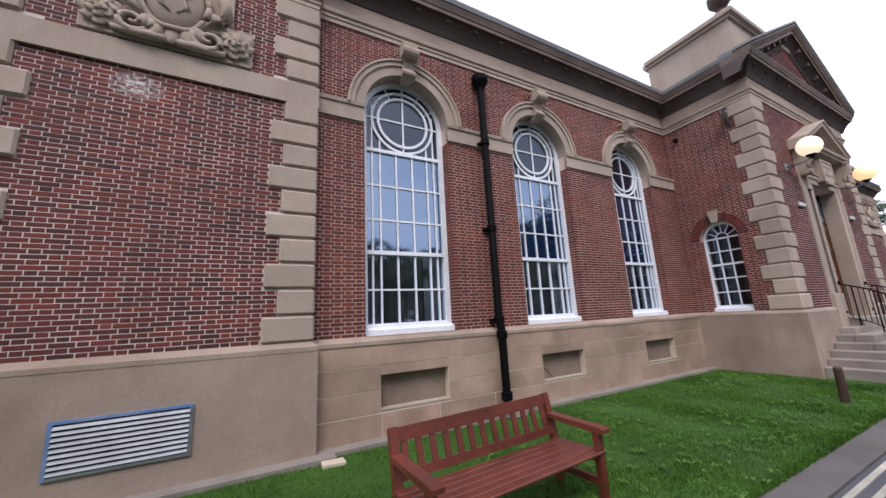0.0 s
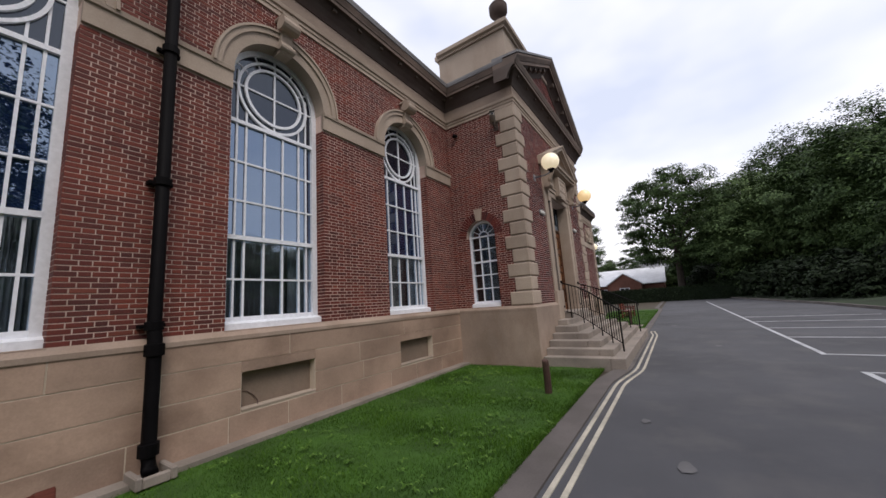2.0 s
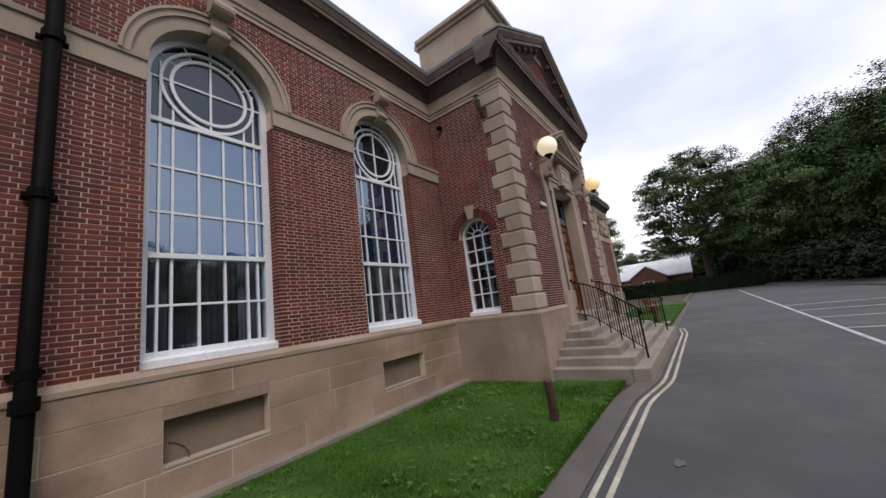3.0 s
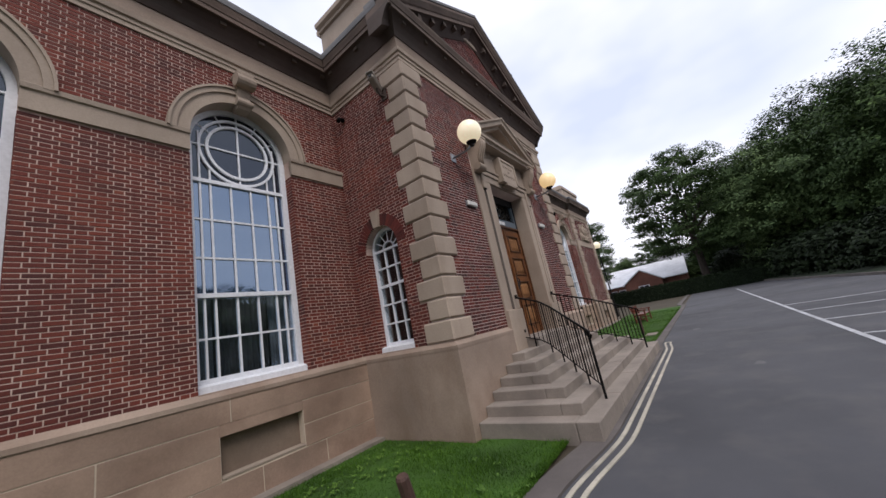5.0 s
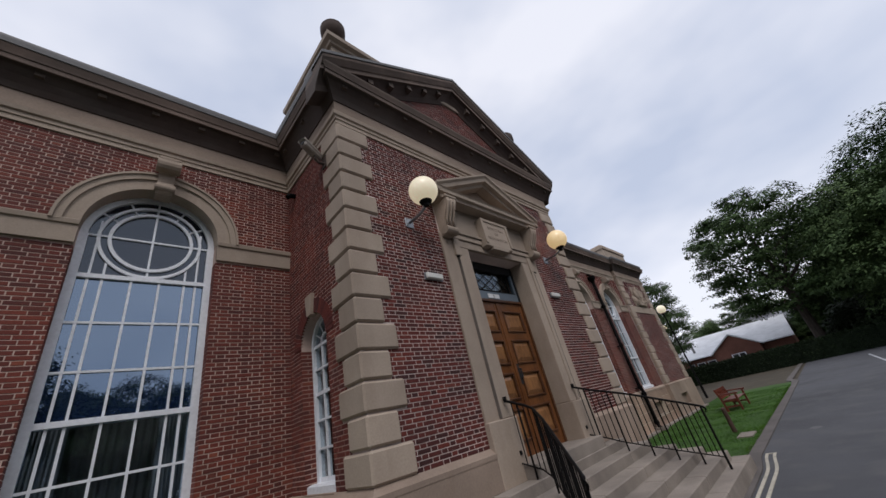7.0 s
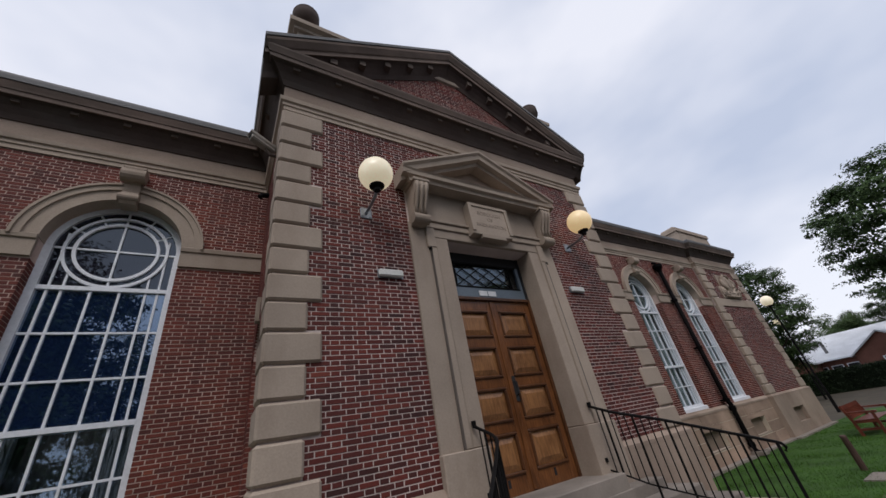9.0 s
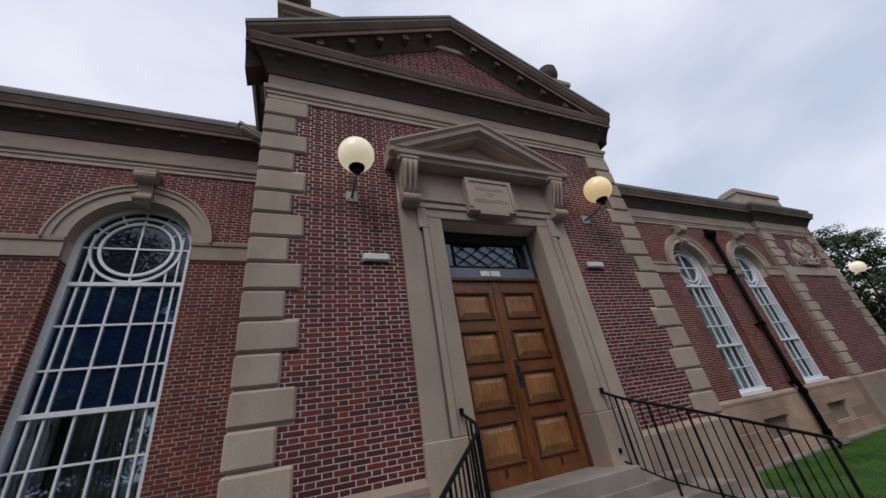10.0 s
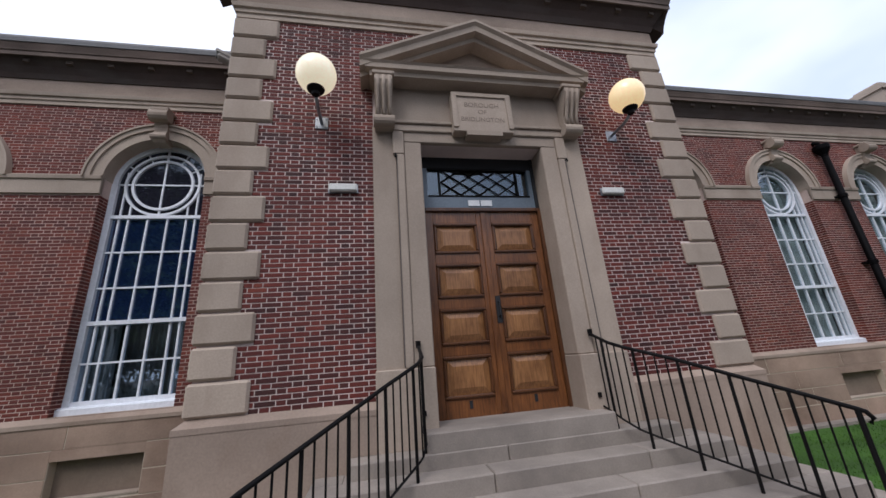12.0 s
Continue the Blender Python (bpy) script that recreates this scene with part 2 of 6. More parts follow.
BENCH = wood_material("red_stained_wood", (0.105, 0.022, 0.013), (0.195, 0.050, 0.029), 0.42, (1.2, 14, 14))
POST = wood_material("weathered_post", (0.055, 0.030, 0.024), (0.12, 0.065, 0.050), 0.7)
OAK = wood_material("varnished_oak", (0.080, 0.027, 0.009), (0.25, 0.095, 0.030), 0.34)
OAK_DARK = wood_material("dark_varnished_oak", (0.040, 0.015, 0.006), (0.145, 0.056, 0.020), 0.36)
OAK_PANEL = wood_material("varnished_oak_field", (0.15, 0.060, 0.021), (0.40, 0.195, 0.078), 0.36)
BLUE_PAINT = grainy("blue_paint", (0.10, 0.19, 0.40), 0.5, 2, 30, 0.3, stain=(0.35, 0.36, 0.38))
SLATE_PAINT = grainy("grey_blue_paint", (0.15, 0.19, 0.23), 0.5, 2, 30, 0.15)
DARK = grainy("dark_void", (0.02, 0.02, 0.022), 0.9, 2, 20, 0.2)
ROOM = grainy("room_plaster", (0.50, 0.49, 0.46), 0.9, 0.6, 20, 0.2)
BLIND = grainy("pale_blind", (0.52, 0.56, 0.53), 0.85, 1.5, 20, 0.12, per_piece=0.2)
CURTAIN = grainy("grey_curtain", (0.26, 0.26, 0.255), 0.9, 1.5, 20, 0.15)
NET = grainy("grey_brown_net", (0.105, 0.098, 0.088), 0.9, 2.5, 30, 0.3)
PLASTIC = grainy("white_plastic", (0.72, 0.71, 0.66), 0.4, 3, 40, 0.08, bump=0.0)
STEEL = grainy("galvanised_steel", (0.36, 0.38, 0.41), 0.4, 6, 60, 0.3, metal=0.7)


def globe_material(name, base, glow, strength):
    m = grainy(name, base, 0.25, 2, 30, 0.08, bump=0.0)
    b = m.node_tree.nodes["Principled BSDF"]
    b.inputs["Emission Color"].default_value, b.inputs["Emission Strength"].default_value = rgba(glow), strength
    return m


OPAL = globe_material("opal_globe_lit_white", (0.80, 0.74, 0.60), (1.0, 0.86, 0.58), 0.38)
AMBER = globe_material("opal_globe_lit_amber", (0.80, 0.68, 0.46), (1.0, 0.69, 0.32), 0.42)
CCTV_GREY = grainy("stained_grey_casing", (0.34, 0.30, 0.26), 0.6, 3, 40, 0.3)
SLAT = grainy("dirty_white_slat", (0.40, 0.41, 0.43), 0.6, 2, 30, 0.25)
PAPER = grainy("white_notice", (0.8, 0.8, 0.8), 0.7, 4, 40, 0.05, bump=0.0)
ROOF_PALE = grainy("pale_roof_sheet", (0.70, 0.71, 0.73), 0.5, 0.6, 10, 0.2)
ROOF_GREY = grainy("grey_slate_roof", (0.34, 0.34, 0.36), 0.7, 0.8, 10, 0.25)
HOUSE_BRICK = grainy("house_brick", (0.20, 0.085, 0.06), 0.9, 0.8, 12, 0.3)
GLASS = glass_material("window_glass", 0.075, (0.80, 0.84, 0.86))
FILM = glass_material("blue_film_glass", 0.25, (0.10, 0.17, 0.34), (0.010, 0.022, 0.065), (0.62, 0.79, 1.0))
LOW_GLASS = glass_material("tinted_lower_glass", 0.15, (0.72, 0.80, 0.88), None, (0.72, 0.86, 1.0))
TOP_GLASS = glass_material("dim_top_glass", 0.07, (0.30, 0.29, 0.36), (0.020, 0.019, 0.030))
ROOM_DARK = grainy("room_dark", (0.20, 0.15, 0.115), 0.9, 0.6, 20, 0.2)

# ---- mesh helpers ----


def quad_box(v, f, x0, x1, y0, y1, z0, z1):
    i = len(v)
    v.extend([(x0, y0, z0), (x1, y0, z0), (x1, y1, z0), (x0, y1, z0), (x0, y0, z1), (x1, y0, z1), (x1, y1, z1), (x0, y1, z1)])
    f.extend([(i, i + 3, i + 2, i + 1), (i + 4, i + 5, i + 6, i + 7), (i, i + 1, i + 5, i + 4), (i + 1, i + 2, i + 6, i + 5),
              (i + 2, i + 3, i + 7, i + 6), (i + 3, i, i + 4, i + 7)])


def as_mesh(name, v, f, material, smooth=False):
    me = bpy.data.meshes.new(name)
    me.from_pydata([tuple(p) for p in v], [], f)
    me.materials.append(material)
    if smooth:
        me.polygons.foreach_set("use_smooth", [True] * len(me.polygons))
    me.update()
    return me


def mesh_part(name, me, parent=None, m=None, label=""):
    ob = new(name, me)
    if parent:
        ob.parent = parent
    if m is not None:
        ob.matrix_basis = m
    return tagged(ob, label)


def part(name, bm, material, parent=None, label="", smooth=False, m=None):
    me = bpy.data.meshes.new(name)
    bmesh.ops.recalc_face_normals(bm, faces=bm.faces[:])
    bm.to_mesh(me)
    bm.free()
    me.materials.append(material)
    if smooth:
        me.polygons.foreach_set("use_smooth", [True] * len(me.polygons))
    return mesh_part(name, me, parent, m, label)


def bm_boxes(*boxes, bevel=0.0):
    bm = bmesh.new()
    for b in boxes:
        x0, x1, y0, y1, z0, z1 = b
        t = bmesh.ops.create_cube(bm, size=1)
        for p in t["verts"]:
            p.co = Vector(((x0 + x1) / 2 + p.co.x * (x1 - x0), (y0 + y1) / 2 + p.co.y * (y1 - y0), (z0 + z1) / 2 + p.co.z * (z1 - z0)))
    if bevel:
        bmesh.ops.bevel(bm, geom=bm.edges[:], offset=bevel, segments=1, affect="EDGES")
    return bm


def box_part(name, b, material, parent=None, bevel=0.0, label="", m=None):
    return part(name, bm_boxes(b, bevel=bevel), material, parent, label, m=m)


def bm_tube(points, radius, sides=8, bm=None):
    """A round bar along points; radius a number or one for each point."""
    bm = bm or bmesh.new()
    pts = [Vector(p) for p in points]
    rad = radius if isinstance(radius, (list, tuple)) else [radius] * len(pts)
    rings = []
    for i, p in enumerate(pts):
        d = (pts[min(i + 1, len(pts) - 1)] - pts[max(i - 1, 0)]).normalized()
        a = d.cross(Vector((0, 0, 1)) if abs(d.z) < 0.9 else Vector((1, 0, 0))).normalized()
        b = d.cross(a)
        rings.append([bm.verts.new(p + rad[i] * (math.cos(k * math.tau / sides) * a + math.sin(k * math.tau / sides) * b)) for k in range(sides)])
    for r, s in zip(rings, rings[1:]):
        for k in range(sides):
            bm.faces.new((r[k], r[(k + 1) % sides], s[(k + 1) % sides], s[k]))
    bm.faces.new(rings[0])
    bm.faces.new(rings[-1])
    return bm


def bm_lathe(profile, sides=20, bm=None, at=(0, 0, 0)):
    bm = bm or bmesh.new()
    o = Vector(at)
    rings = [[bm.verts.new(o + Vector((r * math.cos(k * math.tau / sides), r * math.sin(k * math.tau / sides), z))) for k in range(sides)] for r, z in profile]
    for r, s in zip(rings, rings[1:]):
        for k in range(sides):
            bm.faces.new((r[k], r[(k + 1) % sides], s[(k + 1) % sides], s[k]))
    bm.faces.new(rings[0])
    bm.faces.new(rings[-1])
    return bm


def bm_prism(outline, axis, a, b, bm=None):
    """A closed outline pushed along an axis. outline: pairs in the two other axes, in the order x, y, z."""
    bm = bm or bmesh.new()

    def at(p, w):
        c = list(p)
        c.insert("xyz".index(axis), w)
        return bm.verts.new(c)
    r, s = [at(p, a) for p in outline], [at(p, b) for p in outline]
    n = len(outline)
    for k in range(n):
        bm.faces.new((r[k], r[(k + 1) % n], s[(k + 1) % n], s[k]))
    bm.faces.new(r)
    bm.faces.new(s)
    return bm


def bm_sweep(profile, path):
    """A moulding: profile of (out, z), closed, along a plan path with mitred corners; out is to the right of the way."""
    bm = bmesh.new()
    pts = [Vector(p) for p in path]
    rings = []
    for i, p in enumerate(pts):
        dirs = []
        if i > 0:
            dirs.append((p - pts[i - 1]).normalized())
        if i < len(pts) - 1:
            dirs.append((pts[i + 1] - p).normalized())
        ns = [Vector((d.y, -d.x)) for d in dirs]
        n = ns[0] if len(ns) == 1 else (ns[0] + ns[1]) / (1 + ns[0].dot(ns[1]))
        rings.append([bm.verts.new((p.x + n.x * o, p.y + n.y * o, z)) for o, z in profile])
    k = len(profile)
    for r, s in zip(rings, rings[1:]):
        for j in range(k):
            bm.faces.new((r[j], r[(j + 1) % k], s[(j + 1) % k], s[j]))
    bm.faces.new(rings[0])
    bm.faces.new(rings[-1])
    return bm


def arc(cx, cz, r, a0, a1, n):
    return [(cx + r * math.cos(radians(a0 + (a1 - a0) * k / n)), cz + r * math.sin(radians(a0 + (a1 - a0) * k / n))) for k in range(n + 1)]


def bm_band(cx, cz, r0, r1, y0, y1, a0=0, a1=180, n=32, bm=None):
    """A curved band in a wall facing y."""
    bm = bm or bmesh.new()
    prev = first = None
    for (xi, zi), (xo, zo) in zip(arc(cx, cz, r0, a0, a1, n), arc(cx, cz, r1, a0, a1, n)):
        cur = [bm.verts.new(c) for c in ((xi, y0, zi), (xo, y0, zo), (xo, y1, zo), (xi, y1, zi))]
        if prev:
            for j in range(4):
                bm.faces.new((prev[j], prev[(j + 1) % 4], cur[(j + 1) % 4], cur[j]))
        first = first or cur
        prev = cur
    if abs(a1 - a0) < 360:
        bm.faces.new(first)
        bm.faces.new(prev)
    return bm


def empty(name, m, label, category, group="", kind=""):
    ob = new(name)
    ob.matrix_basis = m
    return tagged(ob, label, category, group, kind)


class Face:
    """A wall's outer face: origin in plan, the way along it, and the way out of it."""

    def __init__(self, origin, along, out):
        self.o, self.u, self.n = Vector((*origin, 0)), Vector((*along, 0)), Vector((*out, 0))

    def at(self, u, w, z):
        return tuple(self.o + u * self.u + w * self.n + Vector((0, 0, z)))

    def turn(self):
        m = Matrix((self.u, -self.n, Vector((0, 0, 1)))).transposed().to_4x4()
        return m


def wall_mesh(name, face, u0, u1, z0, z1, thick, openings, material):
    """A wall with thickness and openings (ua, ub, za, zb, rise): rise is the height of a round head above zb."""
    cuts = {u0, u1}
    for ua, ub, za, zb, rise in openings:
        n = 28 if rise else 1
        cuts |= {ua + (ub - ua) * (1 - math.cos(math.pi * k / n)) / 2 for k in range(n + 1)}
    cuts = sorted(cuts)
    v, f = [], []

    def head(o, u):
        ua, ub, za, zb, rise = o
        c, r = (ua + ub) / 2, (ub - ua) / 2
        return zb + rise * math.sqrt(max(0.0, 1 - ((u - c) / r) ** 2)) if rise else zb

    def prism(a, b, la, lb, ha, hb):
        i = len(v)
        for w in (0, -thick):
            v.extend([face.at(a, w, la), face.at(b, w, lb), face.at(b, w, hb), face.at(a, w, ha)])
        f.extend([(i, i + 1, i + 2, i + 3), (i + 7, i + 6, i + 5, i + 4), (i, i + 4, i + 5, i + 1), (i + 1, i + 5, i + 6, i + 2),
                  (i + 2, i + 6, i + 7, i + 3), (i + 3, i + 7, i + 4, i)])
    for a, b in zip(cuts, cuts[1:]):
        if b - a < 1e-6:
            continue
        mid = (a + b) / 2
        here = sorted([o for o in openings if o[0] < mid < o[1]], key=lambda o: o[2])
        lo_a = lo_b = z0
        for o in here:
            if o[2] > z0 + 1e-4:
                prism(a, b, lo_a, lo_b, o[2], o[2])
            lo_a, lo_b = head(o, a), head(o, b)
        prism(a, b, lo_a, lo_b, z1, z1)
    me = as_mesh(name, v, f, material)
    bm = bmesh.new()
    bm.from_mesh(me)
    bmesh.ops.recalc_face_normals(bm, faces=bm.faces[:])
    bm.to_mesh(me)
    bm.free()
    return me


BRICK_MESH = {}


def brick_mesh(length, material):
    size = round(length, 3)
    key = (size, material.name)
    if key not in BRICK_MESH:
        v, f = [], []
        a, h, c = size / 2, 0.0232, 0.002
        v += [(-a, 0.02, -h), (a, 0.02, -h), (a, 0.02, h), (-a, 0.02, h), (-a, -0.003, -h), (a, -0.003, -h), (a, -0.003, h), (-a, -0.003, h),
              (-a + c, -0.005, -h + c), (a - c, -0.005, -h + c), (a - c, -0.005, h - c), (-a + c, -0.005, h - c)]
        f += [(8, 9, 10, 11)]
        for k in range(4):
            n = (k + 1) % 4
            f += [(k, n, 4 + n, 4 + k), (4 + k, 4 + n, 8 + n, 8 + k)]
        BRICK_MESH[key] = as_mesh("brick", v, f, material)
    return BRICK_MESH[key]


def lay_bricks(wall, face, u0, u1, z0, z1, blocked, region, rng, material=None):
    """Flemish bond over a wall face. blocked(z) gives the stretches with no brick; region (ua, ub, za, zb): bricks that are parts."""
    material = material or BRICK
    jv, jf = [], []
    turn, count = face.turn(), 0
    row = 0
    z = z0 + 0.005
    while z + 0.046 <= z1 + 0.02:
        zc = z + 0.0232
        stops = sorted(blocked(zc))
        u = u0 - (0.0 if row % 2 else 0.160) - 0.03
        k = 0
        while u < u1:
            ln = 0.202 if k % 2 == 0 else 0.0945
            spans = [(max(u, u0), min(u + ln, u1))]
            for a, b in stops:
                nxt = []
                for p, q in spans:
                    if b <= p or a >= q:
                        nxt.append((p, q))
                    else:
                        if a > p:
                            nxt.append((p, a))
                        if b < q:
                            nxt.append((b, q))
                spans = nxt
            for p, q in spans:
                if q - p < 0.012:
                    continue
                c, length = (p + q) / 2, q - p - rng.uniform(0, 0.003)
                w = rng.uniform(-0.001, 0.0015)
                whole = abs(length - ln) < 0.004
                if whole and count < 300 and region[0] < c < region[1] and region[2] < zc < region[3]:
                    m = Matrix.Translation(face.at(c, w, zc)) @ turn
                    mesh_part("brick", brick_mesh(ln - 0.001, material), wall, m)
                    count += 1
                else:
                    i = len(jv)
                    a2, h, cc = length / 2, 0.0232 + rng.uniform(-0.0012, 0.0008), 0.002
                    for du, dz, out in ((-a2, -h, -0.02), (a2, -h, -0.02), (a2, h, -0.02), (-a2, h, -0.02), (-a2, -h, 0.003), (a2, -h, 0.003), (a2, h, 0.003), (-a2, h, 0.003),
                                        (-a2 + cc, -h + cc, 0.005), (a2 - cc, -h + cc, 0.005), (a2 - cc, h - cc, 0.005), (-a2 + cc, h - cc, 0.005)):
                        jv.append(face.at(c + du, out + w, zc + dz))
                    jf.append((i + 8, i + 9, i + 10, i + 11))
                    for s in range(4):
                        n = (s + 1) % 4
                        jf.append((i + s, i + n, i + 4 + n, i + 4 + s))
                        jf.append((i + 4 + s, i + 4 + n, i + 8 + n, i + 8 + s))
            u += ln + 0.011
            k += 1
        z += 0.0573
        row += 1
    if jv:
        tagged(mesh_part("brickwork", as_mesh("brickwork", jv, jf, material), wall), kind="stuff")


# ---- the plan ----
CX = 13.63                      # middle of the entrance block
Z_PL, Z_TOP = 1.48, 6.80        # top of the plinth, underside of the entablature
PX0, PX1, PY = 10.225, 17.07, -2.13   # entrance block
AX0, AX1, AY = -3.36, 0.24, -0.15   # end pavilion
WIN_X = (1.84, 5.02, 8.255)
WIN_R, SPRING = 0.80, 5.30


def mirror(x):
    return 2 * CX - x


BX0, BX1 = mirror(AX1) + 0.15, mirror(AX0) + 0.5
OUTLINE = [(AX0, 5.0), (AX0, AY), (AX1, AY), (AX1, 0), (PX0, 0), (PX0, PY), (PX1, PY), (PX1, 0), (BX0, 0), (BX0, AY), (BX1, AY), (BX1, 5.0)]

# ---- ground ----
gv, gf = [], []
quad_box(gv, gf, -600, 900, -700, 700, -0.4, -0.03)
tagged(mesh_part("ground", as_mesh("ground", gv, gf, SOIL)), "dark earth and rough grass reaching the horizon", "ground", kind="structure")


def road_sheet():
    bm = bmesh.new()
    bmesh.ops.create_grid(bm, x_segments=90, y_segments=40, size=0.5)
    for p in bm.verts:
        p.co = Vector((8 + p.co.x * 110, -9.5 + p.co.y * 11.4, 0))
        p.co.z = 0.006 * noise.noise(Vector((p.co.x * 0.4, p.co.y * 0.6, 0)))
    return part("road", bm, ASPHALT, None, smooth=True)


tagged(road_sheet(), "worn dark grey asphalt car park and drive", "road", kind="structure")


def strip(name, path, w0, w1, z0, z1, material, label, category):
    bm = bm_sweep([(w0, z0), (w1, z0), (w1, z1), (w0, z1)], path)
    return tagged(part(name, bm, material), label, category, kind="structure")


def eased(a, b, n=6):
    """Points of a gentle bend between two straight runs."""
    return [(a[0] + (b[0] - a[0]) * k / n, a[1] + (b[1] - a[1]) * (3 - 2 * k / n) * (k / n) ** 2) for k in range(n + 1)]


EDGE = [(-40, -3.58)] + eased((8.9, -3.58), (10.7, -3.79)) + eased((16.7, -3.79), (18.2, -3.66)) + eased((36.0, -3.66), (38.0, -3.3)) + [(60, -3.3)]
strip("pavement", EDGE, -0.05, 0.26, -0.2, 0.028, KERB, "dirty concrete edging strip beside the lawn", "kerb")
for off in (0.31, 0.44):
    strip("road_line", EDGE[:15], off, off + 0.05, 0.002, 0.012, YELLOW, "faded double yellow line on the asphalt", "road marking")
strip("road_line", [(18.2, -3.66), (18.25, -3.66)], 0.31, 0.49, 0.002, 0.0125, YELLOW, "end bar of the faded yellow line", "road marking")
for a, b in ((-6.0, 11.05), (12.95, 48.5)):
    strip("road_line", [(a, -7.48), (b, -7.48)], 0, 0.1, 0.002, 0.012, WHITELINE, "worn white parking edge line", "road marking")
for x in (11.0, 13.0, 16.2, 19.0, 21.8, 24.6):
    strip("road_line", [(x, -7.59), (x - 0.35, -12.0)], -0.045, 0.045, 0.003, 0.013, WHITELINE, "worn white parking bay line", "road marking")


def worn_patch(x, y, r, seed):
    rr = random.Random(seed)
    bm = bmesh.new()
    bm.faces.new([bm.verts.new((x + r * q * math.cos(a), y + 0.6 * r * q * math.sin(a), 0.0085)) for a, q in ((math.tau * k / 14, rr.uniform(0.7, 1.15)) for k in range(14))])
    tagged(part("road_patch", bm, PATCH), "pale worn repair patch in the asphalt", "road patch", kind="structure")


for k, (x, y, r) in enumerate(((6.0, -4.9, 0.13), (7.2, -4.5, 0.09), (14.2, -5.8, 0.15), (20.6, -4.75, 0.2))):
    worn_patch(x, y, r, k)


def lawn(name, x0, x1, y0, y1, seed, label):
    bm = bmesh.new()
    nx, ny = int((x1 - x0) * 6), int((y1 - y0) * 6)
    bmesh.ops.create_grid(bm, x_segments=nx, y_segments=ny, size=0.5)
    for p in bm.verts:
        x, y = (x0 + x1) / 2 + p.co.x * (x1 - x0), (y0 + y1) / 2 + p.co.y * (y1 - y0)
        p.co = Vector((x, y, 0.03 + 0.02 * noise.noise(Vector((x * 1.3, y * 1.3, seed)))))
    ob = tagged(part(name, bm, LAWN, smooth=True), label, "lawn", kind="structure")
    return ob


def grass(x0, x1, y0, y1, count, seed, tall=0.055):
    r = np.random.RandomState(seed)
    xs, ys = r.uniform(x0, x1, count), r.uniform(y0, y1, count)
    ys[: count // 12] = y0 + np.abs(r.normal(0, 0.06, count // 12))
    clump = np.array([0.6 + 0.9 * max(0, noise.noise(Vector((x * 1.1, y * 1.1, seed + 3)))) for x, y in zip(xs, ys)])
    h = tall * r.uniform(0.45, 1.2, count) * clump
    a = r.uniform(0, math.tau, count)
    w = r.uniform(0.0025, 0.0055, count)
    lx, ly = r.normal(0, 0.025, count), r.normal(0, 0.025, count)
    v = np.zeros((count * 3, 3))
    v[0::3] = np.stack([xs - w * np.cos(a), ys - w * np.sin(a), np.full(count, 0.02)], 1)
    v[1::3] = np.stack([xs + w * np.cos(a), ys + w * np.sin(a), np.full(count, 0.02)], 1)
    v[2::3] = np.stack([xs + lx, ys + ly, 0.03 + h], 1)
    f = np.arange(count * 3).reshape(-1, 3)
    ob = mesh_part("grass", as_mesh("grass", v.tolist(), f.tolist(), BLADE))
    return tagged(ob, "short bright green mown grass with clover clumps", "grass", kind="stuff")


lawn("lawn_1", -12.0, 10.3, -3.52, -0.2, 1, "mown green lawn strip between wall and kerb")
lawn("lawn_2", 16.8, 36.0, -3.66, -0.2, 2, "mown green lawn strip beyond the steps")
grass(-2.0, 10.25, -3.54, -0.28, 150000, 5)
grass(16.95, 34.0, -3.68, -0.28, 60000, 6)


def weeds(count, seed):
    r = random.Random(seed)
    v, f = [], []
    hubs = [(r.uniform(2.2, 9.6), r.uniform(-3.5, -0.6)) for _ in range(44)]
    for _ in range(count):
        hx, hy = r.choice(hubs)
        cx, cy = hx + r.gauss(0, 0.45), min(-0.4, max(-3.5, hy + r.gauss(0, 0.3)))
        for k in range(r.randint(2, 7)):
            a, ln, wd = r.uniform(0, math.tau), r.uniform(0.025, 0.085), r.uniform(0.007, 0.017)
            dx, dy = math.cos(a), math.sin(a)
            i = len(v)
            z = r.uniform(0.05, 0.075)
            v += [(cx, cy, z), (cx + dx * ln * 0.5 - dy * wd, cy + dy * ln * 0.5 + dx * wd, z + 0.02), (cx + dx * ln, cy + dy * ln, z + 0.005), (cx + dx * ln * 0.5 + dy * wd, cy + dy * ln * 0.5 - dx * wd, z + 0.02)]
            f.append((i, i + 1, i + 2, i + 3))
    return tagged(mesh_part("weeds", as_mesh("weeds", v, f, WEED)), "flat dandelion weeds scattered over the lawn", "weeds", kind="stuff")


weeds(330, 4)
tagged(part("dry_stem", bm_tube([(4.66, -0.045, 0.44), (4.69, 0.02, 0.50), (4.64, 0.045, 0.58), (4.56, 0.05, 0.64), (4.50, 0.052, 0.655)], [0.008, 0.007, 0.006, 0.005, 0.003], 6), POST), "thin dry brown stem against a sunk wall panel", "plant stem")
strip("pavement_wall_base", OUTLINE[1:5], 0.05, 0.30, -0.1, 0.085, STEP, "narrow concrete margin along the wall base", "pavement")
strip("pavement_wall_base_2", OUTLINE[7:11], 0.05, 0.30, -0.1, 0.085, STEP, "narrow concrete margin along the wall base", "pavement")

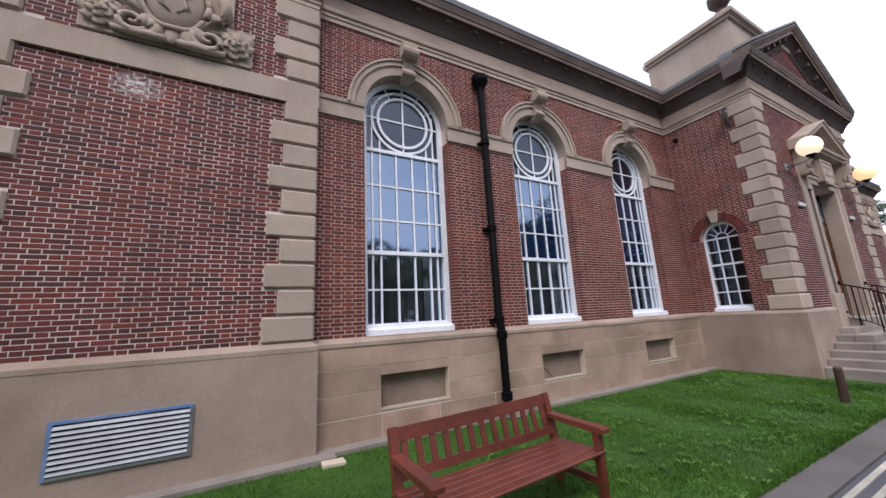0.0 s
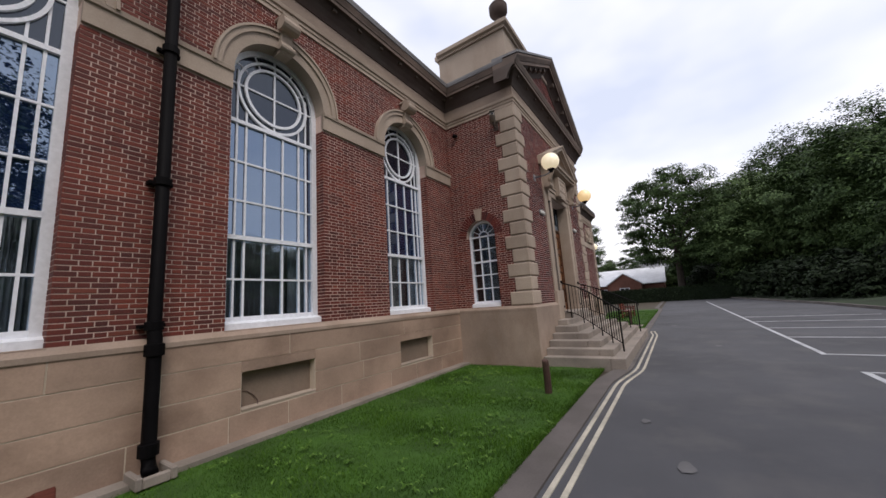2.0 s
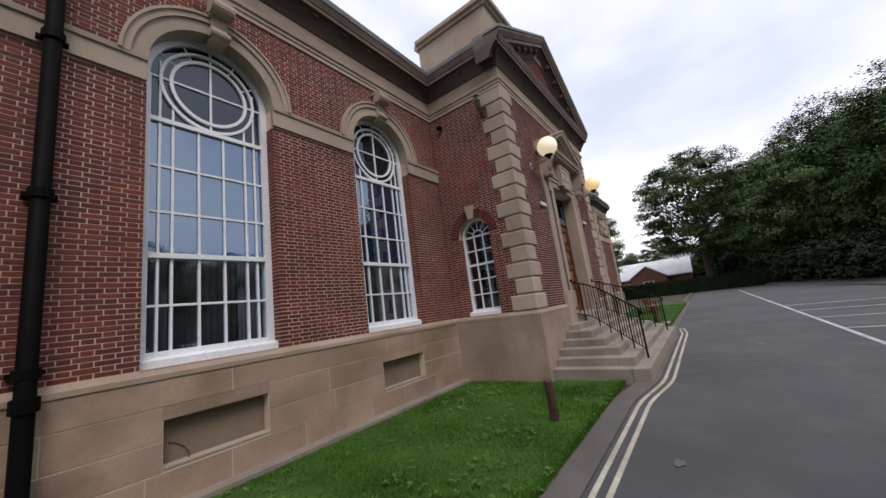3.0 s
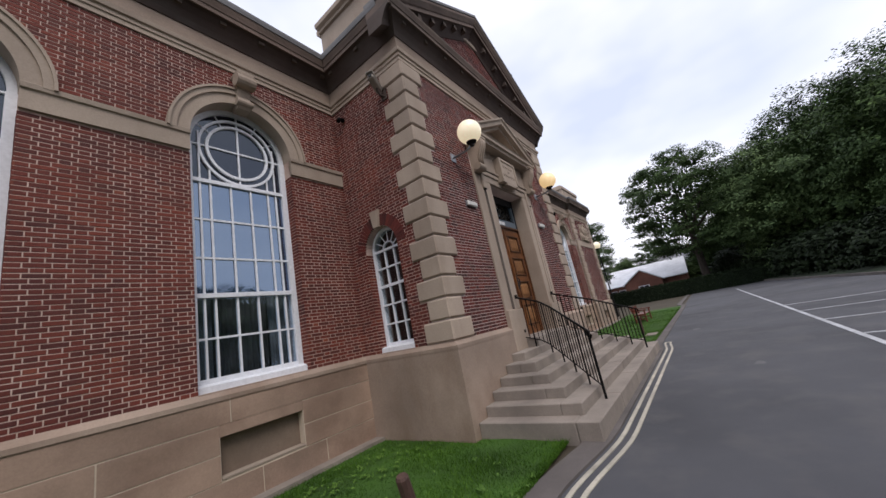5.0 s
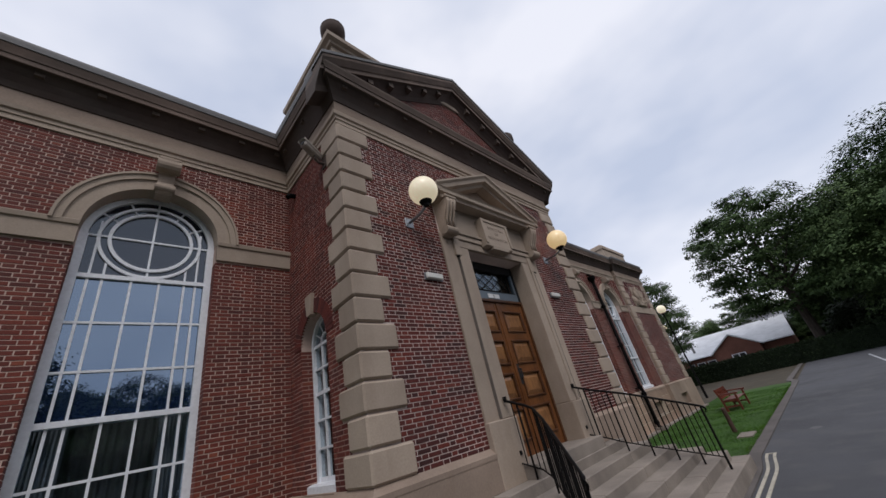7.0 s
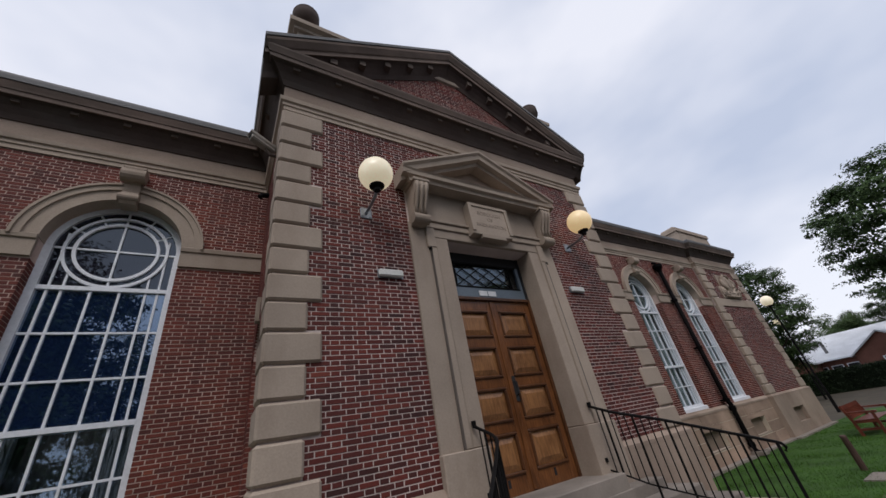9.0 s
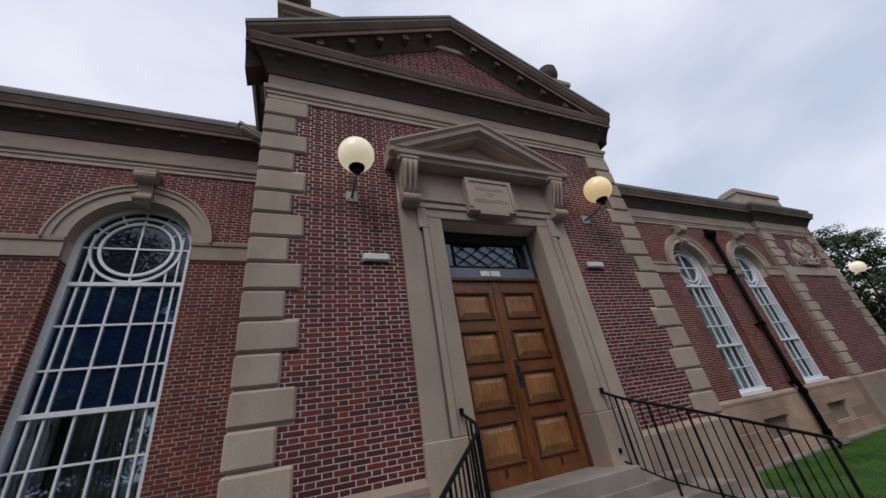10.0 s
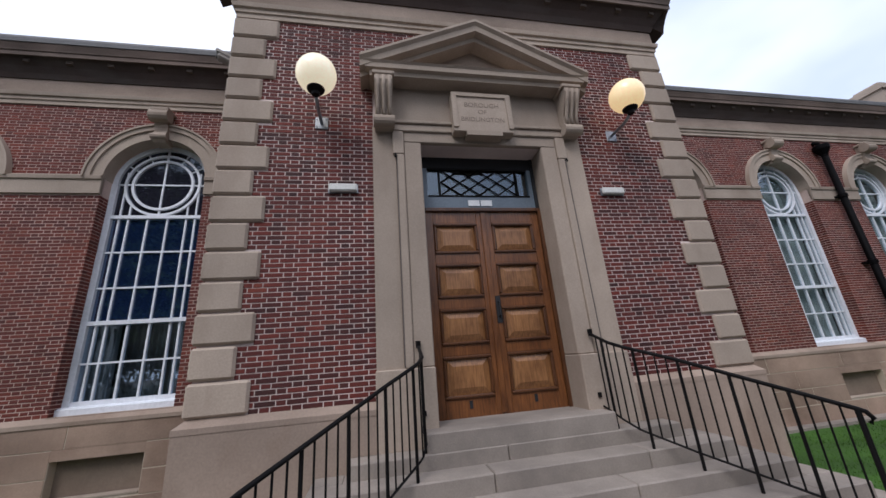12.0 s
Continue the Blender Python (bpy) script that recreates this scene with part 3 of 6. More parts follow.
# ---- walls ----
MAIN = Face((0, 0), (1, 0), (0, -1))
FRONT = Face((0, PY), (1, 0), (0, -1))
PAV = Face((0, AY), (1, 0), (0, -1))
SIDE = Face((PX0, 0), (0, -1), (-1, 0))        # u runs towards the road
FARSIDE = Face((PX1, 0), (0, -1), (1, 0))


def big_windows(xs):
    return [(x - WIN_R, x + WIN_R, Z_PL, SPRING, WIN_R) for x in xs]


WX2 = tuple(mirror(x) for x in WIN_X)
wall_west = tagged(mesh_part("wall_west", wall_mesh("wall_west", MAIN, AX1 - 0.3, PX0 + 0.02, Z_PL, 7.3, 0.38, big_windows(WIN_X), TAN_MORTAR)),
                   "red-brown brick wall in Flemish bond with pale joints", "wall", kind="structure")
wall_east = tagged(mesh_part("wall_east", wall_mesh("wall_east", MAIN, PX1 - 0.02, BX0 + 0.3, Z_PL, 7.3, 0.38, big_windows(WX2), TAN_MORTAR)),
                   "red-brown brick wall in Flemish bond with pale joints", "wall", kind="structure")
DOOR_W, DOOR_T = 0.91, 4.75
wall_front = tagged(mesh_part("wall_front", wall_mesh("wall_front", FRONT, PX0, PX1, 0.0, 7.3, 0.40, [(CX - DOOR_W, CX + DOOR_W, 1.10, DOOR_T, 0)], MORTAR)),
                    "brick front of the projecting entrance block", "wall", kind="structure")
SW_C, SW_R, SW_S = 0.86, 0.43, 3.40          # side window
wall_side = tagged(mesh_part("wall_side", wall_mesh("wall_side", SIDE, 0.0, -PY - 0.4, Z_PL, 7.3, 0.38, [(SW_C - SW_R, SW_C + SW_R, Z_PL, SW_S, SW_R)], TAN_MORTAR)),
                   "brick side of the projecting entrance block", "wall", kind="structure")
tagged(mesh_part("wall_side_east", wall_mesh("wall_side_east", FARSIDE, 0.0, -PY - 0.4, Z_PL, 7.3, 0.38, [], HOUSE_BRICK)), "brick side of the projecting entrance block", "wall", kind="structure")
wall_pav = tagged(mesh_part("wall_pavilion_west", wall_mesh("wall_pavilion_west", PAV, AX0, AX1, Z_PL, 7.3, 0.45, [], MORTAR)),
                  "brick end pavilion wall framed by stone quoins", "wall", kind="structure")
wall_pav_e = tagged(mesh_part("wall_pavilion_east", wall_mesh("wall_pavilion_east", PAV, BX0, BX1, Z_PL, 7.3, 0.45, [], MORTAR)),
                    "brick end pavilion wall framed by stone quoins", "wall", kind="structure")
for nm, x0, x1 in (("wall_end_west", AX0, AX0 + 0.3), ("wall_end_east", BX1 - 0.3, BX1)):
    tagged(box_part(nm, (x0, x1, 0.3, 9.0, 0, 7.3), HOUSE_BRICK), "plain brick end wall", "wall", kind="structure")
tagged(box_part("wall_back", (AX0, BX1, 9.0, 9.3, 0, 7.5), HOUSE_BRICK), "plain brick back wall", "wall", kind="structure")
tagged(box_part("roof", (AX0, BX1, 0.1, 9.3, 7.3, 7.5), LEAD), "flat lead-grey roof behind the cornice", "roof", kind="structure")
tagged(box_part("roof_entrance", (PX0 + 0.1, PX1 - 0.1, PY + 0.1, 0.1, 7.3, 7.5), LEAD), "flat lead-grey roof over the entrance block", "roof", kind="structure")
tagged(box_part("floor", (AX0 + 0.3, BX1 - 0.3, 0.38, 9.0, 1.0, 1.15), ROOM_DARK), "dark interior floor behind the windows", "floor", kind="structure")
tagged(box_part("ceiling", (AX0 + 0.3, BX1 - 0.3, 0.38, 9.0, 6.6, 6.7), ROOM), "pale plaster ceiling of the reading rooms", "ceiling", kind="structure")
tagged(box_part("wall_inside_back", (AX0 + 0.3, BX1 - 0.3, 4.6, 4.7, 1.15, 6.6), ROOM), "pale interior wall behind the windows", "wall", kind="structure")
for k, x in enumerate((0.3, 10.4, 16.6, 26.6)):
    tagged(box_part("wall_inside_%d" % (k + 1), (x, x + 0.12, 0.38, 4.6, 1.15, 6.6), ROOM), "pale interior cross wall", "wall", kind="structure")
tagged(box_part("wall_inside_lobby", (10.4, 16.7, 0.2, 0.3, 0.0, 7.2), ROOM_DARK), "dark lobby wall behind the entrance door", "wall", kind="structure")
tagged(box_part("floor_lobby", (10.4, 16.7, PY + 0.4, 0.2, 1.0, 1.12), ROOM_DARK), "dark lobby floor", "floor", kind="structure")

# plinth
REC = [(x - 0.60, x + 0.54, 0.42, 0.92, 0) for x in WIN_X]
REC2 = [(mirror(b), mirror(a), c, d, 0) for a, b, c, d, _ in REC]
PLF = Face((0, -0.075), (1, 0), (0, -1))
COURSES = (0.0, 0.40, 0.715, 1.06, 1.425)


def plinth_blocks(parent, x0, x1, recs, seed):
    r = random.Random(seed)
    for i, (za, zb) in enumerate(zip(COURSES, COURSES[1:])):
        free = [(x0, x1)]
        for a, b, lo, hi, _ in recs:
            if za < hi - 0.01 and zb > lo + 0.01:
                free = [s for p, q in free for s in ((p, a), (b, q)) if s[1] - s[0] > 0.05] if any(p < a and b < q for p, q in free) else free
                free = sorted({(p, q) for p, q in free})
        out = []
        for p, q in free:
            cut = [(p, q)]
            for a, b, lo, hi, _ in recs:
                if za < hi - 0.01 and zb > lo + 0.01:
                    cut = [s for c, d in cut for s in (((c, min(d, a)), (max(c, b), d)) if c < b and d > a else ((c, d),)) if s[1] - s[0] > 0.05]
            out += cut
        for p, q in sorted(set(out)):
            n = max(1, round((q - p) / (r.uniform(2.2, 2.7) if i == 3 else r.uniform(0.9, 1.3))))
            cuts = [p] + sorted(p + (q - p) * (k + r.uniform(-0.15, 0.15)) / n for k in range(1, n)) + [q]
            for a, b in zip(cuts, cuts[1:]):
                box_part("stone_block", (a + 0.008, b - 0.008, -0.079 - r.uniform(0, 0.003), -0.05, za + 0.008, zb - 0.008), PLINTH_STONE, parent)


for nm, x0, x1, recs, sd in (("plinth_west", AX1, PX0, REC, 3), ("plinth_east", PX1, BX0, REC2, 8)):
    pl = tagged(mesh_part(nm, wall_mesh(nm, PLF, x0, x1, 0.0, 1.425, 0.16, recs, JOINT)), "coursed sandstone plinth with pale pointing and sunk panels", "plinth", kind="structure")
    plinth_blocks(pl, x0, x1, recs, sd)
    for a, b, lo, hi, _ in recs:
        box_part("sunk_panel", (a - 0.03, b + 0.03, 0.06, 0.30, lo - 0.1, hi + 0.1), PANEL_RENDER, pl, label="plain rendered sunk panel, coloured darker for the recess shade")
        box_part("stone_block", (a - 0.006, b + 0.006, -0.0785, -0.05, hi + 0.003, 1.064), PLINTH_STONE, pl)
        box_part("panel_sill", (a + 0.004, b - 0.004, -0.085, 0.05, lo, lo + 0.035), STONE, pl, bevel=0.006)
pe = empty("plinth_entrance", Matrix.Identity(4), "smooth rendered plinth round the entrance block", "plinth", "", "structure")
for q in ((PX0 - 0.09, CX - 1.2, PY - 0.09, PY + 0.2, 0, 1.40), (CX + 1.2, PX1 + 0.09, PY - 0.09, PY + 0.2, 0, 1.40), (CX - 1.2, CX + 1.2, PY - 0.09, PY + 0.2, 0, 0.95),
          (PX0 - 0.09, PX0 + 0.2, PY + 0.2, -0.07, 0, 1.40), (PX1 - 0.2, PX1 + 0.09, PY + 0.2, -0.07, 0, 1.40)):
    box_part("plinth_side", q, RENDER, pe)
tagged(box_part("plinth_pavilion_west", (AX0 - 0.09, AX1 + 0.09, AY - 0.09, 0.25, 0, 1.40), RENDER), "smooth rendered plinth of the end pavilion", "plinth", kind="structure")
ple = tagged(mesh_part("plinth_pavilion_east", wall_mesh("plinth_pavilion_east", Face((0, AY - 0.09), (1, 0), (0, -1)), BX0 - 0.09, BX1 + 0.09, 0, 1.40, 0.34, [(mirror(-1.0), mirror(-2.1), 0.42, 0.90, 0)], RENDER)),
             "smooth rendered plinth of the end pavilion with a sunk panel", "plinth", kind="structure")
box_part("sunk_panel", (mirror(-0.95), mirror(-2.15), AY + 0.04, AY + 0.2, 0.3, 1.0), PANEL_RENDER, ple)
for nm, path in (("trim_plinth_cap_west", OUTLINE[0:6] + [(CX - 1.55, PY)]), ("trim_plinth_cap_east", [(CX + 1.55, PY)] + OUTLINE[6:])):
    tagged(part(nm, bm_sweep([(0.0, 1.36), (0.095, 1.36), (0.095, 1.415), (0.01, 1.485), (-0.05, 1.485), (-0.05, 1.36)], path), RENDER),
           "sloped stone capping of the plinth", "trim", kind="structure")

for x in WIN_X + WX2:
    tagged(box_part("trim_sill_bed", (x - WIN_R - 0.004, x + WIN_R + 0.004, -0.03, 0.40, 1.37, 1.483), RENDER), "flat stone bed under the window sill", "trim", kind="structure")
tagged(box_part("trim_sill_bed", (PX0 - 0.03, PX0 + 0.40, -SW_C - SW_R - 0.004, -SW_C + SW_R + 0.004, 1.37, 1.483), RENDER), "flat stone bed under the window sill", "trim", kind="structure")

# string course between the arches
STRING = [(-0.02, 5.0), (0.045, 5.0), (0.05, 5.25), (0.075, 5.26), (0.085, 5.32), (0.06, 5.34), (-0.02, 5.35)]


def string_runs(face_y, x0, x1, xs):
    stops = [x0] + [e for x in xs for e in (x - WIN_R, x + WIN_R)] + [x1]
    for a, b in zip(stops[0::2], stops[1::2]):
        tagged(part("trim_string_course", bm_sweep(STRING, [(a, face_y), (b, face_y)]), STONE), "plain sandstone string course at arch springing", "trim", kind="structure")


string_runs(0, AX1, PX0 - 0.003, WIN_X)
string_runs(0, PX1 + 0.003, BX0, sorted(WX2))
for x0, x1 in ((AX0, AX1), (BX0, BX1)):
    tagged(part("trim_band", bm_sweep([(-0.02, 4.96), (0.045, 4.96), (0.045, 5.30), (-0.02, 5.30)], [(x0 - 0.045, AY), (x1 + 0.045, AY)]), STONE),
           "wide flat sandstone band across the pavilion", "trim", kind="structure")

# entablature all along
ARCHI = [(-0.05, 6.76), (0.03, 6.76), (0.03, 6.835), (0.05, 6.845), (0.05, 6.905), (0.08, 6.92), (0.095, 6.985), (0.06, 7.0), (-0.05, 7.0)]
FRIEZE = [(-0.05, 7.0), (0.04, 7.0), (0.04, 7.285), (-0.05, 7.285)]
COVE = [(-0.05, 7.28), (0.06, 7.28), (0.10, 7.37), (0.16, 7.47), (0.23, 7.555), (0.283, 7.60), (0.283, 7.64), (-0.05, 7.64)]
CORN = [(-0.05, 7.64), (0.284, 7.64), (0.284, 7.575), (0.305, 7.575), (0.31, 7.655), (0.325, 7.66), (0.335, 7.69), (0.365, 7.765), (0.37, 7.80), (0.26, 7.83), (-0.05, 7.85)]
tagged(part("trim_architrave", bm_sweep(ARCHI, OUTLINE), STONE), "moulded sandstone architrave below the frieze", "trim", kind="structure")
tagged(part("trim_frieze", bm_sweep(FRIEZE, OUTLINE), FRIEZE_STONE), "plain brownish sandstone frieze under the cornice", "trim", kind="structure")
tagged(part("trim_corona", bm_sweep(CORN, OUTLINE), CORONA_STONE), "thin weathered stone corona moulding of the cornice", "trim", kind="structure")
cornice = tagged(part("trim_cornice", bm_sweep(COVE, OUTLINE), CORNICE), "coved stone soffit with shade in its dark colour, small blocks beneath", "trim", kind="structure")
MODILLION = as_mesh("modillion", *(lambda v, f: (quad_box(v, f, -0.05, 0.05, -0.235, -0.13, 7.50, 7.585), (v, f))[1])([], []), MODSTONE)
MOD_FACES = [(PAV, AX0 + 0.2, AX1), (MAIN, AX1 + 0.5, PX0 - 0.3), (SIDE, 0.4, -PY), (FRONT, PX0 + 0.1, PX1), (MAIN, PX1 + 0.5, BX0 - 0.2), (PAV, BX0 + 0.2, BX1)]
for fc, a, b in MOD_FACES:
    n = max(1, int((b - a) / 0.62))
    for k in range(n + 1):
        u = a + (b - a) * k / n
        mesh_part("modillion", MODILLION, cornice, Matrix.Translation(fc.at(u, 0, 0)) @ fc.turn())
tagged(part("trim_gutter", bm_sweep([(0.22, 7.815), (0.385, 7.795), (0.40, 7.87), (0.40, 7.91), (0.36, 7.935), (0.22, 7.95)], OUTLINE[1:6]), LEAD), "dark lead roof edge above the cornice", "trim", kind="structure")
tagged(part("trim_gutter_east", bm_sweep([(0.22, 7.815), (0.385, 7.795), (0.40, 7.87), (0.40, 7.91), (0.36, 7.935), (0.22, 7.95)], OUTLINE[6:11]), LEAD), "dark lead roof edge above the cornice", "trim", kind="structure")

# pediment over the entrance block
APEX = 9.95


def raking(half, base, apex, y, profile, mat, name, parent, eave=0.0):
    """Two sloping cornices that meet over the middle; profile of (out, height above the slope)."""
    for sgn in (-1, 1):
        bm = bmesh.new()
        rings = []
        for x, z in ((CX + sgn * half, base), (CX, apex)):
            rings.append([bm.verts.new((x, y - o, z + h)) for o, h in profile])
        k = len(profile)
        for j in range(k):
            bm.faces.new((rings[0][j], rings[0][(j + 1) % k], rings[1][(j + 1) % k], rings[1][j]))
        bm.faces.new(rings[0])
        bm.faces.new(rings[1])
        part(name, bm, mat, parent)


HALF = (PX1 - PX0) / 2 + 0.365
pediment = tagged(part("pediment", bm_prism([(CX - HALF + 0.5, 7.7), (CX + HALF - 0.5, 7.7), (CX, APEX - 0.42)], "y", PY - 0.03, PY + 0.35), TAN_MORTAR), "brick gable field under a deep stone pediment", "pediment", kind="structure")
RAKE_COVE = [(-0.3, -0.58), (0.05, -0.58), (0.09, -0.48), (0.15, -0.39), (0.22, -0.31), (0.283, -0.265), (0.283, -0.22), (-0.3, -0.22)]
RAKE = [(-0.3, -0.22), (0.284, -0.22), (0.284, -0.285), (0.305, -0.285), (0.31, -0.195), (0.335, -0.18), (0.40, -0.07), (0.41, -0.02), (-0.3, 0.02)]
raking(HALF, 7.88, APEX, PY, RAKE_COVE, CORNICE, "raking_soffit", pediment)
raking(HALF, 7.88, APEX, PY, RAKE, CORONA_STONE, "raking_cornice", pediment)
raking(HALF + 0.02, 7.91, APEX + 0.04, PY, [(-0.3, -0.01), (0.42, -0.03), (0.43, 0.03), (-0.3, 0.07)], LEAD, "lead_capping", pediment)
for sgn in (-1, 1):
    for k in range(1, 7):
        t = k / 7.0
        x, z = CX + sgn * HALF * (1 - t), 7.88 + (APEX - 7.88) * t
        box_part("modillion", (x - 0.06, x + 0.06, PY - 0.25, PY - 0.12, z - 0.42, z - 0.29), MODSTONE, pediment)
AT = 3.30
attic = tagged(part("attic", bm_boxes((CX - AT, CX + AT, -2.06, 0.12, 7.45, 9.16)), STONE), "plain ashlar attic block behind the pediment", "attic", kind="structure")
part("coping", bm_sweep([(-0.3, 9.16), (0.06, 9.16), (0.07, 9.22), (0.15, 9.25), (0.16, 9.35), (0.10, 9.41), (-0.3, 9.40)],
                        [(CX - AT, 0.12), (CX - AT, -2.06), (CX + AT, -2.06), (CX + AT, 0.12), (CX - AT, 0.12)]), STONE, attic)
box_part("attic_roof", (CX - 3.1, CX + 3.1, -1.8, 0.0, 9.16, 9.37), LEAD, attic)
box_part("pale_flashing", (CX - AT - 0.022, CX - AT, -1.75, -0.1, 8.06, 8.10), JOINT, attic, label="pale mortar flashing line")
URN = [(0.20, 0.0), (0.20, 0.10), (0.16, 0.11), (0.16, 0.13), (0.09, 0.18), (0.08, 0.25), (0.17, 0.31), (0.255, 0.43), (0.265, 0.57), (0.25, 0.62), (0.265, 0.64), (0.21, 0.72), (0.10, 0.78), (0.07, 0.81), (0.07, 0.85), (0.02, 0.88)]
for k, (ux, uy) in enumerate(((CX - AT + 0.16, -1.92), (CX + AT - 0.16, -1.92))):
    tagged(part("urn", bm_lathe(URN), CORNICE, smooth=True, m=Matrix.Translation((ux, uy, 9.39))), "weathered stone ball urn finial on the attic corner", "finial", "attic urns")
for x0, x1 in ((BX0 + 0.4, BX1 - 0.4), (AX0 + 0.4, AX1 - 0.4)):
    tagged(part("parapet_block", bm_boxes((x0, x1, AY + 0.1, AY + 0.9, 7.5, 8.80), (x0 - 0.06, x1 + 0.06, AY + 0.04, AY + 0.96, 8.80, 8.98), (x0 + 0.2, x1 - 0.2, AY + 0.2, AY + 0.8, 8.98, 9.14)), STONE),
           "stepped stone parapet block above the pavilion", "parapet", kind="structure")

# quoins
QN, QH = 15, (Z_TOP - 0.04 - Z_PL) / 15


def quoin_mesh(length, depth):
    bm = bm_boxes((-0.045, length, -0.045, depth, 0.010, QH - 0.010), bevel=0.026)
    me = bpy.data.meshes.new("quoin")
    bm.to_mesh(me)
    bm.free()
    me.materials.append(STONE)
    return me


QL, QS = quoin_mesh(0.56, 0.56), quoin_mesh(0.40, 0.40)
QPL, QPS = quoin_mesh(0.60, 0.10), quoin_mesh(0.43, 0.10)


def quoins(wall, x, y, flip, long_m, short_m, skip=()):
    for k in range(QN):
        if k in skip:
            continue
        m = Matrix.Translation((x, y, Z_PL + k * QH)) @ (Matrix.Diagonal((-1, 1, 1, 1)) if flip else Matrix.Identity(4))
        mesh_part("quoin", long_m if k % 2 == 0 else short_m, wall, m)


quoins(wall_front, PX0, PY, False, QL, QS)
quoins(wall_front, PX1, PY, True, QL, QS)
quoins(wall_pav, AX1, AY, True, QPL, QPS, (10,))
quoins(wall_pav, AX0, AY, False, QPL, QPS, (10,))
quoins(wall_pav_e, BX0, AY, False, QPL, QPS, (10,))
quoins(wall_pav_e, BX1, AY, True, QPL, QPS, (10,))

# arches over the large windows


def archivolt(cx):
    ob = empty("arch", Matrix.Translation((cx, 0, SPRING)), "moulded sandstone arch with scrolled keystone over a window", "arch", "window arches", "structure")
    part("arch_ring", bm_band(0, 0, WIN_R - 0.004, WIN_R + 0.17, -0.055, 0.185), STONE, ob)
    part("arch_moulding", bm_band(0, 0, WIN_R + 0.17, WIN_R + 0.255, -0.085, 0.0), STONE, ob)
    part("arch_moulding", bm_band(0, 0, WIN_R + 0.255, WIN_R + 0.29, -0.11, 0.0), STONE, ob)
    bm = bm_prism([(-0.10, 0.70), (-0.17, 0.78), (-0.155, 0.86), (-0.12, 0.92), (-0.14, 1.05), (-0.22, 1.14), (-0.29, 1.17), (-0.30, 1.27), (-0.22, 1.32), (0.1, 1.32), (0.1, 0.70)], "x", -0.105, 0.105)
    part("keystone", bm, STONE, ob, "scrolled keystone")
    box_part("keystone_cap", (-0.15, 0.15, -0.27, 0.0, 1.285, 1.345), STONE, ob, bevel=0.012)
    part("scroll_roll", bm_tube([(-0.13, -0.13, 0.80), (0.13, -0.13, 0.80)], 0.062, 12), STONE, ob)
    part("scroll_roll", bm_tube([(-0.155, -0.20, 1.19), (0.155, -0.20, 1.19)], 0.115, 14), STONE, ob)
    return ob


arch0 = archivolt(WIN_X[0])
for x in WIN_X[1:] + WX2:
    copy_thing(arch0, Matrix.Translation((x, 0, SPRING)))

# large windows
ROWS_Z = (0.16, 0.72, 1.34, 1.91, 2.53, 3.18)   # rails and bars above the sill: lower sash, meeting rail, upper sash, transom
COLS = (-0.60, -0.457, -0.157, 0.157, 0.457, 0.60)
SET_BACK = 0.12


def bar(parent, b, name="glazing_bar"):
    return box_part(name, b, WHITE, parent)


